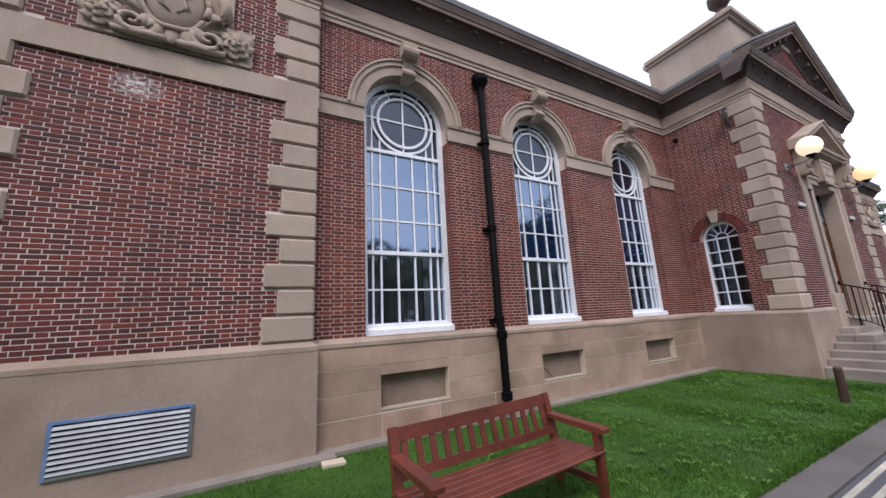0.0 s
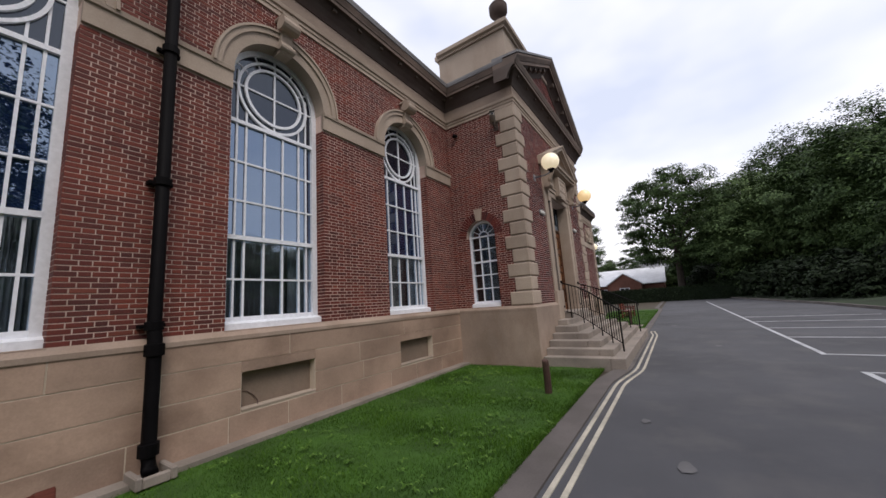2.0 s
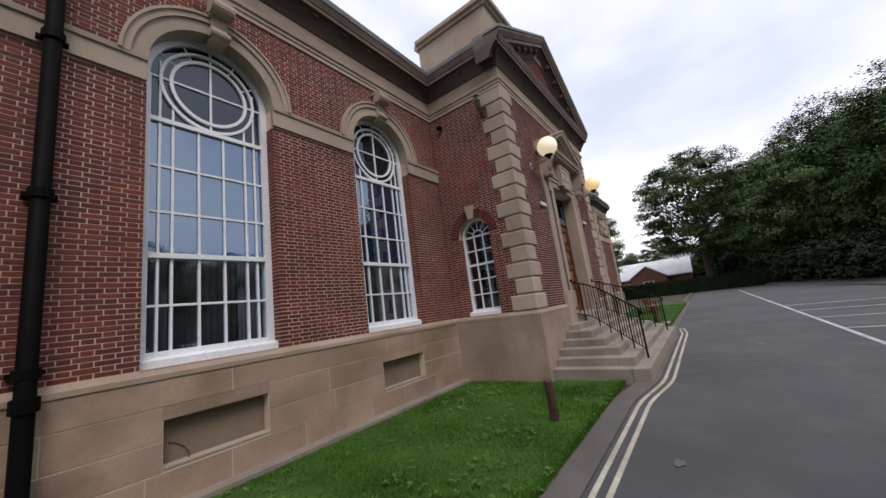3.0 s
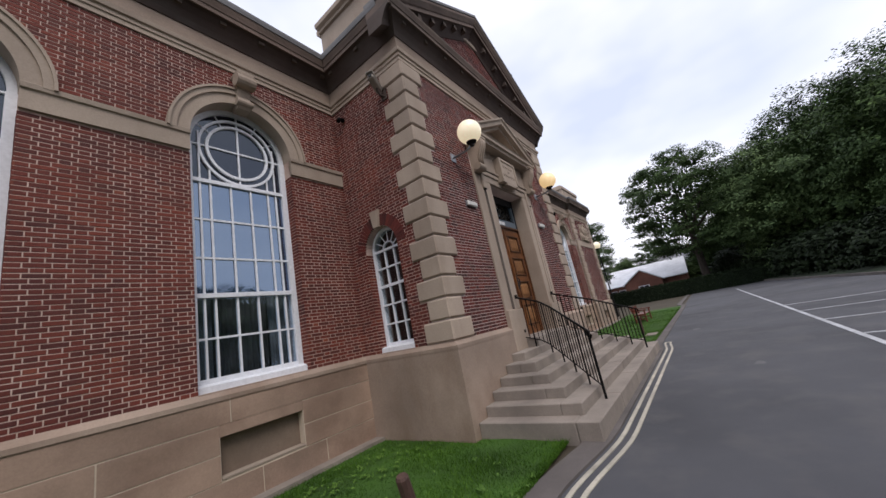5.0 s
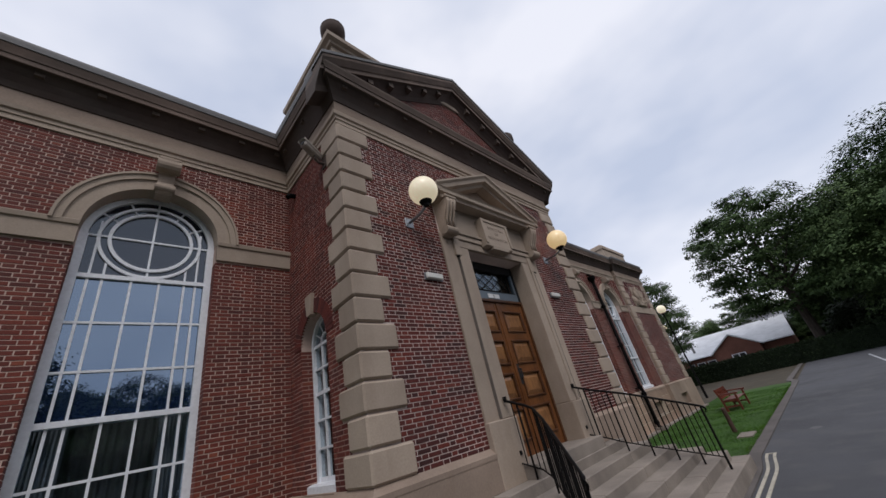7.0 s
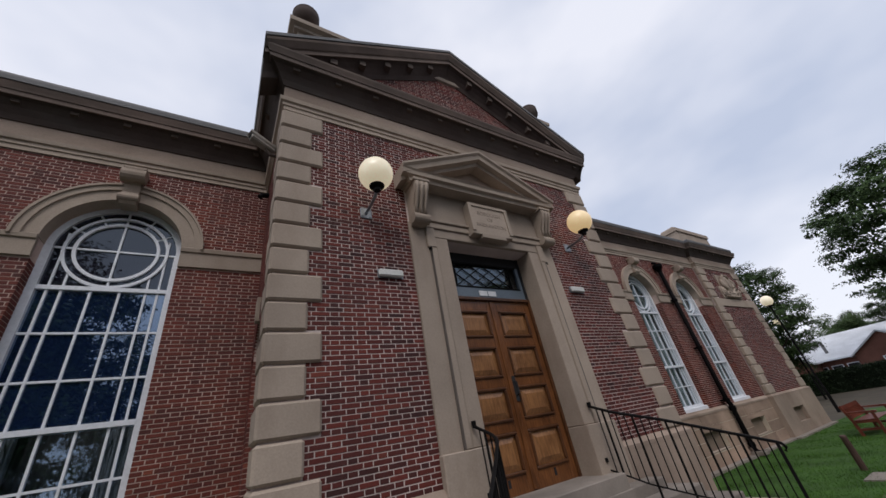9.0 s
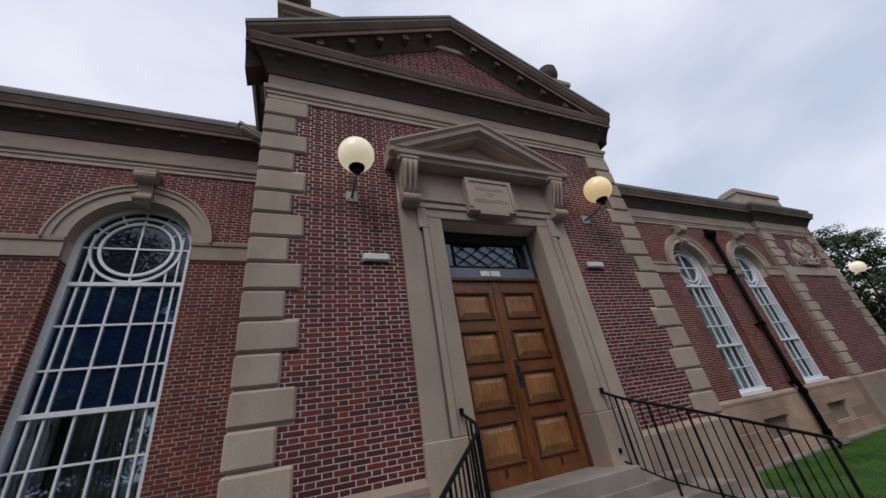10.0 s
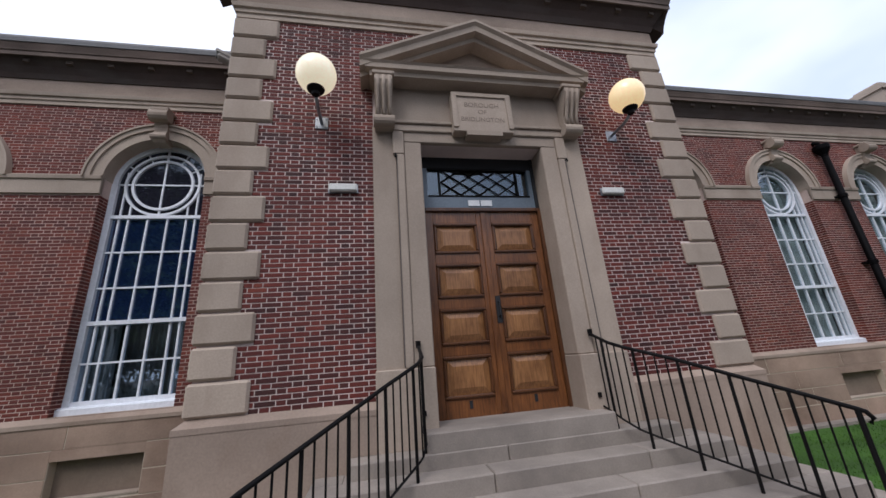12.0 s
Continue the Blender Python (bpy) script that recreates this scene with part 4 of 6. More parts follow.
def big_window(name, x, upper, top_glass, group):
    ob = empty(name, Matrix.Translation((x, SET_BACK, Z_PL)), "tall arched window with white bars and round pane", "window", group, "structure")
    r, sp = WIN_R, SPRING - Z_PL
    y0, y1 = 0.10, 0.16
    for s in (-1, 1):
        box_part("jamb", (s * r - (0.095 if s > 0 else 0), s * r + (0.095 if s < 0 else 0), 0.07, 0.24, 0.10, sp), WHITE, ob)
    part("head", bm_band(0, sp, r - 0.085, r - 0.002, 0.08, 0.24), WHITE, ob)
    part("sill", bm_prism([(0.24, 0.0), (-0.03, 0.0), (-0.03, 0.085), (0.02, 0.11), (0.24, 0.12)], "x", -r - 0.02, r + 0.02), WHITE, ob, "white painted timber sill")
    bar(ob, (-r + 0.075, r - 0.075, y0 - 0.01, y1 + 0.04, 0.11, 0.18), "bottom_rail")
    bar(ob, (-r + 0.075, r - 0.075, y0 - 0.03, y1 + 0.05, ROWS_Z[2] - 0.035, ROWS_Z[2] + 0.03), "meeting_rail")
    bar(ob, (-r + 0.075, r - 0.075, y0 - 0.02, y1 + 0.05, ROWS_Z[5] - 0.03, ROWS_Z[5] + 0.03), "transom")
    for z in (ROWS_Z[1], ROWS_Z[3], ROWS_Z[4]):
        bar(ob, (-r + 0.075, r - 0.075, y0, y1, z - 0.014, z + 0.014))
    for c in COLS:
        bar(ob, (c - 0.014, c + 0.014, y0 + 0.002, y1 - 0.002, 0.18, ROWS_Z[2] - 0.035))
        bar(ob, (c - 0.014, c + 0.014, y0 + 0.002, y1 - 0.002, ROWS_Z[2] + 0.03, ROWS_Z[5] - 0.03))
    cz = 3.82
    ro, ri = 0.600, 0.485
    part("ring", bm_band(0, cz, ro - 0.02, ro + 0.02, y0 - 0.012, y1, 0, 360, 48), WHITE, ob)
    part("ring", bm_band(0, cz, ri - 0.022, ri + 0.022, y0 - 0.012, y1, 0, 360, 48), WHITE, ob)
    bar(ob, (-r + 0.07, r - 0.07, y0 + 0.003, y1 - 0.003, cz - 0.013, cz + 0.013))
    bar(ob, (-0.013, 0.013, y0 + 0.001, y1 - 0.001, ROWS_Z[5] + 0.03, sp + r - 0.07))
    for c in (-0.60, -0.457, 0.457, 0.60):
        top = cz - math.sqrt(max(0, ro * ro - c * c)) if abs(c) < ro else sp + 0.25
        bar(ob, (c - 0.013, c + 0.013, y0 + 0.004, y1 - 0.004, ROWS_Z[5] + 0.03, top))
    for a in (32, 62, 118, 148):
        d = Vector((math.cos(radians(a)), 0, math.sin(radians(a))))
        p = Vector((0, 0.13, cz)) + d * ri
        q = Vector((0, 0.13, sp)) + d * (r - 0.05)
        part("glazing_bar", bm_tube([p, q], 0.016, 6), WHITE, ob)
    xs = (-r + 0.075,) + COLS + (r - 0.075,)
    zs = (0.18,) + ROWS_Z[1:]
    rr = random.Random(7)
    for a, b in zip(xs, xs[1:]):
        for za, zb in zip(zs, zs[1:]):
            t = rr.uniform(-0.0015, 0.0015)
            bm = bm_boxes((a, b, 0.128 + t, 0.132 + t, za, zb))
            part("pane", bm, upper if za >= ROWS_Z[2] else (LOW_GLASS if upper is FILM else GLASS), ob, "dark blue tinted pane" if za >= ROWS_Z[2] and upper is FILM else "").visible_shadow = False
    pts = [(-r + 0.03, ROWS_Z[5]), (r - 0.03, ROWS_Z[5])] + arc(0, sp, r - 0.03, 0, 180, 28)
    part("pane", bm_prism(pts, "y", 0.129, 0.132), top_glass, ob).visible_shadow = False
    return ob


win = big_window("window_1", WIN_X[0], FILM, TOP_GLASS, "large arched windows, west wing")
for k, x in enumerate(WIN_X[1:]):
    copy_thing(win, Matrix.Translation((x, SET_BACK, Z_PL))).name = "window_%d" % (k + 2)
win = big_window("window_4", WX2[0], GLASS, GLASS, "large arched windows, east wing")
for k, x in enumerate(WX2[1:]):
    copy_thing(win, Matrix.Translation((x, SET_BACK, Z_PL))).name = "window_%d" % (k + 5)


def blind(x):
    v, f = [], []
    for k in range(9):
        a = x - 0.70 + 0.145 * k
        quad_box(v, f, a, a + 0.137, 0.40 + 0.004 * (k % 2), 0.406 + 0.004 * (k % 2), 1.16, 5.6)
    quad_box(v, f, x - 0.72, x + 0.72, 0.39, 0.425, 5.6, 5.66)
    return tagged(mesh_part("window_blind", as_mesh("window_blind", v, f, BLIND)), "pale grey-green vertical blind drawn inside the window", "blind", "east wing blinds")


for x in WX2:
    blind(x)


def net_curtain(x):
    v, f = [], []
    n = 96
    for k in range(n + 1):
        u = x - 0.76 + 1.52 * k / n
        w = 0.66 + 0.030 * math.sin(k * 1.13) + 0.010 * math.sin(k * 0.41)
        v += [(u, w, 1.16), (u, w, 2.86), (u, w + 0.008, 1.16), (u, w + 0.008, 2.86)]
    for k in range(n):
        i = 4 * k
        f += [(i, i + 4, i + 5, i + 1), (i + 2, i + 3, i + 7, i + 6), (i + 1, i + 5, i + 7, i + 3)]
    return tagged(mesh_part("net_curtain", as_mesh("net_curtain", v, f, NET, True)), "dim grey-brown net curtain behind the lower sash", "curtain", "net curtains")


def curtain(x):
    v, f = [], []
    n = 24
    for k in range(n + 1):
        u = x + 0.32 * k / n
        w = 0.50 + 0.035 * math.sin(k * 1.9)
        v += [(u, w, 1.15), (u, w, 5.4), (u, w + 0.012, 1.15), (u, w + 0.012, 5.4)]
    for k in range(n):
        i = 4 * k
        f += [(i, i + 4, i + 5, i + 1), (i + 2, i + 3, i + 7, i + 6), (i + 1, i + 5, i + 7, i + 3)]
    return tagged(mesh_part("curtain", as_mesh("curtain", v, f, CURTAIN, True)), "pale grey pleated curtain hanging inside the window", "curtain", "curtains")


for x in WIN_X:
    net_curtain(x)
    curtain(x - 0.74)
    curtain(x + 0.42)



# window in the side of the entrance block: local x runs towards the road
sw = empty("window_7", Matrix.Translation((PX0 + 0.05, -SW_C, Z_PL)) @ SIDE.turn(), "small arched white window with square panes", "window", "", "structure")
sh = SW_S - Z_PL
for s in (-1, 1):
    box_part("jamb", (s * SW_R - (0.06 if s > 0 else 0), s * SW_R + (0.06 if s < 0 else 0), 0.11, 0.24, 0.1, sh), WHITE, sw)
part("head", bm_band(0, sh, SW_R - 0.06, SW_R - 0.002, 0.11, 0.24, n=20), WHITE, sw)
part("sill", bm_prism([(0.24, 0.0), (-0.03, 0.0), (-0.03, 0.08), (0.02, 0.10), (0.24, 0.11)], "x", -SW_R - 0.02, SW_R + 0.02), WHITE, sw)
for z, t in ((0.13, 0.03), (0.50, 0.014), (0.86, 0.014), (1.22, 0.024), (1.57, 0.014), (sh, 0.02)):
    bar(sw, (-SW_R + 0.06, SW_R - 0.06, 0.13, 0.19, z - t, z + t))
for c in (-0.125, 0.125):
    bar(sw, (c - 0.013, c + 0.013, 0.132, 0.188, 0.16, sh))
part("ring", bm_band(0, sh, 0.13, 0.155, 0.13, 0.185, n=16), WHITE, sw)
for a in (30, 60, 90, 120, 150):
    d = Vector((math.cos(radians(a)), 0, math.sin(radians(a))))
    part("glazing_bar", bm_tube([Vector((0, 0.16, sh)) + d * 0.14, Vector((0, 0.16, sh)) + d * (SW_R - 0.04)], 0.013, 6), WHITE, sw)
for a, b in ((-SW_R + 0.06, -0.125), (-0.125, 0.125), (0.125, SW_R - 0.06)):
    for za, zb in zip((0.13, 0.50, 0.86, 1.22, 1.57), (0.50, 0.86, 1.22, 1.57, sh)):
        part("pane", bm_boxes((a, b, 0.158, 0.162, za, zb)), GLASS, sw).visible_shadow = False
part("pane", bm_prism(arc(0, sh, SW_R - 0.04, 0, 180, 20), "y", 0.158, 0.162), GLASS, sw).visible_shadow = False
# its brick arch and stone keystone
sarch = empty("arch", Matrix.Translation((PX0, -SW_C, SW_S)) @ SIDE.turn(), "rubbed red brick arch with plain stone keystone", "arch", "", "structure")
for k in range(26):
    a0, a1 = 180 * k / 26 + 0.4, 180 * (k + 1) / 26 - 0.4
    part("brick", bm_band(0, 0, SW_R, SW_R + 0.225, -0.014, 0.02, a0, a1, 1), BRICK, sarch)
part("keystone", bm_prism([(-0.07, SW_R - 0.03), (0.07, SW_R - 0.03), (0.12, SW_R + 0.30), (-0.12, SW_R + 0.30)], "y", -0.06, 0.05), STONE, sarch)

# ---- entrance ----
surround = empty("door_surround", Matrix.Translation((CX, PY, 0)), "sandstone doorcase with pediment on scrolled brackets", "door surround", "", "structure")
for s in (-1, 1):
    def sx(a, b):
        return (min(s * a, s * b), max(s * a, s * b))
    box_part("pilaster", (*sx(1.235, 1.55), -0.045, 0.05, 1.17, 5.0), STONE, surround, bevel=0.008)
    box_part("architrave_side", (*sx(0.895, 1.13), -0.065, 0.32, 1.80, 4.752), STONE, surround, bevel=0.012)
    box_part("architrave_edge", (*sx(1.13, 1.235), -0.09, 0.05, 1.80, 4.55), STONE, surround, bevel=0.012)
    box_part("architrave_ear", (*sx(1.131, 1.282), -0.091, 0.05, 4.552, 4.908), STONE, surround, bevel=0.01)
    box_part("pilaster_base", (*sx(0.892, 1.56), -0.10, 0.30, 0.98, 1.80), STONE, surround, bevel=0.012)
    bm = bm_prism([(0.0, 5.62), (-0.36, 5.62), (-0.37, 5.52), (-0.30, 5.38), (-0.20, 5.20), (-0.19, 5.08), (-0.22, 5.0), (-0.17, 4.92), (0.0, 4.90)], "x", *sx(1.27, 1.51))
    part("scroll_bracket", bm, STONE, surround)
    for q in (1.31, 1.39, 1.47):
        part("bracket_rib", bm_tube([(s * q, -0.365, 5.58), (s * q, -0.33, 5.42), (s * q, -0.22, 5.20), (s * q, -0.215, 5.06)], 0.026, 8), STONE, surround, smooth=True)
    part("scroll_roll", bm_tube([(s * 1.25, -0.17, 4.99), (s * 1.53, -0.17, 4.99)], 0.085, 14), STONE, surround)
    box_part("bracket_cap", (*sx(1.24, 1.54), -0.38, 0.0, 5.60, 5.66), STONE, surround, bevel=0.01)
box_part("architrave_head", (-1.13, 1.13, -0.065, 0.32, 4.752, 4.91), STONE, surround, bevel=0.01)
box_part("architrave_head_edge", (-1.285, 1.285, -0.095, 0.05, 4.91, 5.02), STONE, surround, bevel=0.012)
box_part("architrave_fillet", (-1.27, 1.27, -0.125, 0.05, 5.02, 5.07), STONE, surround, bevel=0.01)
box_part("frieze", (-1.27, 1.27, -0.07, 0.05, 5.07, 5.66), STONE, surround)
part("pediment_base", bm_sweep([(-0.2, 5.64), (0.30, 5.64), (0.31, 5.70), (0.36, 5.72), (0.365, 5.79), (0.39, 5.82), (-0.2, 5.84)], [(-1.27, 0.2), (-1.27, 0.0), (1.27, 0.0), (1.27, 0.2)]), STONE, surround)
# darker stone colour for the field: recess shadow as well as dark weathering
part("pediment_field", bm_prism([(-1.4, 5.8), (1.4, 5.8), (0, 6.5)], "y", -0.04, 0.05), FRIEZE_STONE, surround)
for s in (-1, 1):
    bm = bmesh.new()
    prof = [(-0.045, -0.24), (0.26, -0.24), (0.27, -0.17), (0.37, -0.15), (0.38, -0.06), (0.42, -0.02), (0.42, 0.02), (-0.05, 0.03)]
    rings = [[bm.verts.new((x, -o, z + h)) for o, h in prof] for x, z in ((s * 1.70, 5.86), (0, 6.68))]
    for j in range(len(prof)):
        bm.faces.new((rings[0][j], rings[0][(j + 1) % len(prof)], rings[1][(j + 1) % len(prof)], rings[1][j]))
    bm.faces.new(rings[0])
    bm.faces.new(rings[1])
    part("raking_moulding", bm, STONE, surround)
for s in (-1, 1):
    for k in range(6):
        x = s * (1.25 + 0.06 * k)
        box_part("dentil", (x - 0.018, x + 0.018, -0.33, -0.28, 5.60, 5.64), STONE, surround)
for s in (-1, 1):
    part("rail_fixing", bm_boxes((s * 1.05 - 0.022, s * 1.05 + 0.022, -0.125, -0.098, 1.30, 1.355), bevel=0.005), IRON, surround, "black iron fixing stub")
    part("iron_hook", bm_tube([(s * 1.25, -0.04, 4.53), (s * 1.25, -0.11, 4.53), (s * 1.25, -0.115, 4.49)], 0.012, 6), IRON, surround, "small rusty hook")
    box_part("open_joint", (s * 1.232 - 0.004, s * 1.232 + 0.004, -0.093, -0.03, 1.81, 4.54), DARK_STONE, surround)
plaque = box_part("plaque", (-0.44, 0.44, -0.215, 0.0, 4.86, 5.50), STONE, surround, bevel=0.01, label="carved name plaque")
for b in ((-0.44, 0.44, -0.235, -0.2, 5.44, 5.50), (-0.44, -0.37, -0.235, -0.2, 4.92, 5.44), (0.37, 0.44, -0.235, -0.2, 4.92, 5.44), (-0.26, 0.26, -0.225, 0.1, 4.80, 4.87)):
    box_part("plaque_edge", b, STONE, plaque)


def lettering(text, size, x, z, y, material, parent):
    cu = bpy.data.curves.new("lettering", "FONT")
    cu.body, cu.size, cu.align_x, cu.extrude = text, size, "CENTER", 0.002
    tmp = bpy.data.objects.new("lettering", cu)
    me = bpy.data.meshes.new_from_object(tmp)
    bpy.data.objects.remove(tmp)
    me.materials.clear()
    me.materials.append(material)
    return mesh_part("lettering", me, parent, Matrix.Translation((x, y, z)) @ pose(0, 0, 0, 90))


for text, z in (("BOROUGH", 5.27), ("OF", 5.155), ("BRIDLINGTON", 5.03)):
    lettering(text, 0.105 if len(text) < 9 else 0.098, 0, z, -0.217, CUT_STONE, plaque)

# door leaves
DY = 0.30
door = empty("door_1", Matrix.Translation((CX, PY, 1.17)), "varnished oak double door with raised panels, closed", "door", "", "structure")
for s in (-1, 1):
    a, b = (-0.845, -0.004) if s < 0 else (0.004, 0.845)
    leaf = box_part("door_leaf", (a, b, DY + 0.03, DY + 0.07, 0.0, 2.69), OAK, door)
    pa, pb = a + 0.105, b - 0.105
    rows = ((0.215, 0.72), (0.85, 1.315), (1.45, 1.92), (2.065, 2.515))
    for q in ((a, pa, 0.0, 2.69), (pb, b, 0.0, 2.69)):
        box_part("stile", (q[0], q[1], DY, DY + 0.03, q[2], q[3]), OAK, leaf, bevel=0.004)
    for lo, hi in zip([0.0] + [r[1] for r in rows], [r[0] for r in rows] + [2.69]):
        box_part("door_rail", (pa, pb, DY + 0.002, DY + 0.03, lo, hi), OAK, leaf, bevel=0.004)
    for z, zt in rows:
        # a bolection moulding round a bevelled sunk margin and a flat raised field
        bm = bmesh.new()
        loops = []
        for inset, depth in ((0.03, 0.028), (0.062, 0.020), (0.125, -0.004)):
            loops.append([bm.verts.new((px, DY + depth, pz)) for px, pz in ((pa + inset, z + inset), (pb - inset, z + inset), (pb - inset, zt - inset), (pa + inset, zt - inset))])
        for o, i in zip(loops, loops[1:]):
            for k in range(4):
                bm.faces.new((o[k], o[(k + 1) % 4], i[(k + 1) % 4], i[k]))
        bm.faces.new(loops[-1])
        part("door_panel", bm, OAK_PANEL, leaf, "paler worn raised field")
        for q in ((pa, pb, z, z + 0.042), (pa, pb, zt - 0.042, zt), (pa, pa + 0.042, z + 0.042, zt - 0.042), (pb - 0.042, pb, z + 0.042, zt - 0.042)):
            box_part("panel_moulding", (q[0], q[1], DY - 0.024, DY + 0.03, q[2], q[3]), OAK_DARK, leaf, bevel=0.014)
    box_part("keyhole_plate", ((a + b) / 2 - 0.02, (a + b) / 2 + 0.02, DY - 0.006, DY, 0.10, 0.19), DARK, leaf)
box_part("meeting_stile", (-0.045, 0.03, DY - 0.02, DY + 0.001, 0.02, 2.68), OAK, door, bevel=0.006)
part("door_handle", bm_tube([(0.07, DY - 0.005, 1.18), (0.07, DY - 0.06, 1.20), (0.07, DY - 0.06, 1.36), (0.07, DY - 0.005, 1.38)], 0.014, 8), DARK, door, "dark metal pull handle")
box_part("lock_plate", (0.035, 0.105, DY - 0.012, DY, 1.10, 1.46), DARK, door)
for s in (-1, 1):
    box_part("door_post", (min(s * 0.845, s * 0.91), max(s * 0.845, s * 0.91), DY - 0.03, DY + 0.10, 0.0, 2.745), OAK_DARK, door)
box_part("door_head", (-0.845, 0.845, DY - 0.045, DY + 0.10, 2.69, 2.745), OAK_DARK, door, bevel=0.008)
# light over the door
fan = empty("window_8", Matrix.Translation((CX, PY, 3.915)), "fanlight over the door with crossed dark bars", "window", "", "structure")
for b in ((-0.845, 0.845, 0.0, 0.19), (-0.845, 0.845, 0.65, 0.835), (-0.845, -0.78, 0.19, 0.65), (0.78, 0.845, 0.19, 0.65)):
    # the top board is coloured dark for the shadow under the door head
    box_part("frame", (b[0], b[1], DY, DY + 0.06, b[2], b[3]), DARK if b[2] > 0.5 else SLATE_PAINT, fan)
for s in (-1, 1):
    box_part("frame_post", (min(s * 0.847, s * 0.91), max(s * 0.847, s * 0.91), DY - 0.02, DY + 0.10, 0.002, 0.835), DARK, fan)
part("pane", bm_boxes((-0.78, 0.78, DY + 0.035, DY + 0.04, 0.19, 0.65)), GLASS, fan).visible_shadow = False
LAT_Z, LAT_H, LAT_W = 0.43, 0.20, 0.29          # middle, half height and half width of a lattice diamond
for k in range(-2, 3):
    for sgn in (-1, 1):
        x0, x1 = LAT_W * (k - 1), LAT_W * (k + 1)
        if x0 < -0.60 or x1 > 0.60:
            x0, x1 = (LAT_W * k, x1) if x0 < -0.60 else (x0, LAT_W * k)
        pts = [(x, DY + 0.015, LAT_Z + sgn * LAT_H * (x - LAT_W * k) / LAT_W) for x in (x0, x1)]
        part("lattice_bar", bm_tube(pts, 0.010, 6), IRON, fan)
for x in (-0.60, 0.60):
    box_part("lattice_bar", (x - 0.012, x + 0.012, DY + 0.005, DY + 0.025, 0.19, 0.65), IRON, fan)
for z in (0.185, 0.63):
    box_part("lattice_bar", (-0.78, 0.78, DY - 0.006, DY + 0.026, z, z + 0.025), IRON, fan)
for x in (-0.115, 0.075):
    tagged(box_part("notice", (CX + x - 0.085, CX + x + 0.085, PY + DY - 0.012, PY + DY - 0.004, 3.955, 4.045), PAPER), "small white notice stuck above the door", "notice", "door notices")

# steps
STEPS = [(10.28, -3.97, 0.25), (10.55, -3.72, 0.405), (10.83, -3.43, 0.555), (11.16, -3.11, 0.695), (11.46, -2.80, 0.85), (11.80, -2.48, 0.99)]
stair = empty("entrance_steps", Matrix.Translation((CX, PY, 0)), "broad worn concrete entrance steps on three sides", "steps", "", "structure")
lo = -0.15
step_rng = random.Random(31)
for i, (x, y, z) in enumerate(STEPS):
    # a solid core, then the front and side stones that carry the nosing
    part("step_core", bm_boxes((x - CX + 0.30, CX - x - 0.30, y - PY + 0.30, -0.092, lo, z - 0.004)), STEP, stair)
    ends = [x - CX]
    while ends[-1] < CX - x - 2.3:
        ends.append(ends[-1] + step_rng.uniform(1.35, 1.95))
    ends.append(CX - x)
    for a, b in zip(ends, ends[1:]):
        part("step_stone", bm_boxes((a + 0.003, b - 0.003, y - PY, y - PY + 0.30, lo, z), bevel=0.012), STEP, stair)
    for s in (-1, 1):
        xa, xb = sorted((s * (CX - x), s * (CX - x - 0.30)))
        part("step_stone", bm_boxes((xa, xb, y - PY + 0.304, -0.092, lo, z), bevel=0.012), STEP, stair)
    lo = z - 0.02
box_part("threshold", (-1.06, 1.06, -0.34, 0.40, 0.96, 1.172), STEP, stair, bevel=0.012)


def railing(s):
    """Iron handrail that runs out from the door jamb and down over the corner of the steps. s: -1 west, 1 east."""
    ob = empty("handrail", Matrix.Translation((CX, PY, 0)), "black wrought iron stair railing with slim bars", "railing", "stair railings")
    plan = [(-1.08, -0.10), (-1.08, -0.42), (-1.14, -0.58), (-1.45, -0.90), (-2.32, -1.70)]
    tops = [2.03, 1.91, 1.85, 1.70, 1.24]
    lows = [1.20, 1.10, 1.02, 0.85, 0.43]
    seg = [0.0]
    for p, q in zip(plan, plan[1:]):
        seg.append(seg[-1] + math.dist(p, q))

    def along(d):
        k = max(i for i in range(len(seg) - 1) if seg[i] <= d + 1e-9)
        t = (d - seg[k]) / (seg[k + 1] - seg[k])
        mixv = [p + (q - p) * t for p, q in zip((*plan[k], tops[k], lows[k]), (*plan[k + 1], tops[k + 1], lows[k + 1]))]
        return -s * mixv[0] if s > 0 else mixv[0], mixv[1], mixv[2], mixv[3]
    length = seg[-1]
    n = 40
    pts = [along(length * k / n) for k in range(n + 1)]
    end = pts[-1]
    curl = [(end[0] + s * 0.03, end[1] - 0.03, end[2] - 0.02), (end[0] + s * 0.055, end[1] - 0.05, end[2] - 0.07), (end[0] + s * 0.035, end[1] - 0.03, end[2] - 0.11)]
    part("top_rail", bm_tube([(p[0], p[1], p[2]) for p in pts] + curl, 0.019, 8), IRON, ob, smooth=True)
    part("bottom_rail", bm_tube([(p[0], p[1], p[3]) for p in pts], 0.011, 6), IRON, ob)
    part("wall_knob", bm_tube([(pts[0][0], -0.105, 2.01), (pts[0][0], -0.105, 2.09)], [0.026, 0.03], 8), IRON, ob)
    m = 22
    for k in range(1, m + 1):
        x, y, t, b = along(length * k / m - 1e-6)
        if k % 4 == 2 or k == m:
            xx, yy = CX + x, PY + y
            foot = max([z for sx_, sy_, z in STEPS if (sx_ < xx < 2 * CX - sx_) and yy > sy_] or [0.25])
            part("post", bm_tube([(x, y, foot - 0.01), (x, y, t)], 0.02 if k == m else 0.015, 8), IRON, ob)
        else:
            part("baluster", bm_tube([(x, y, b), (x, y, t)], 0.0085, 6), IRON, ob)
    return ob


railing(-1)
railing(1)


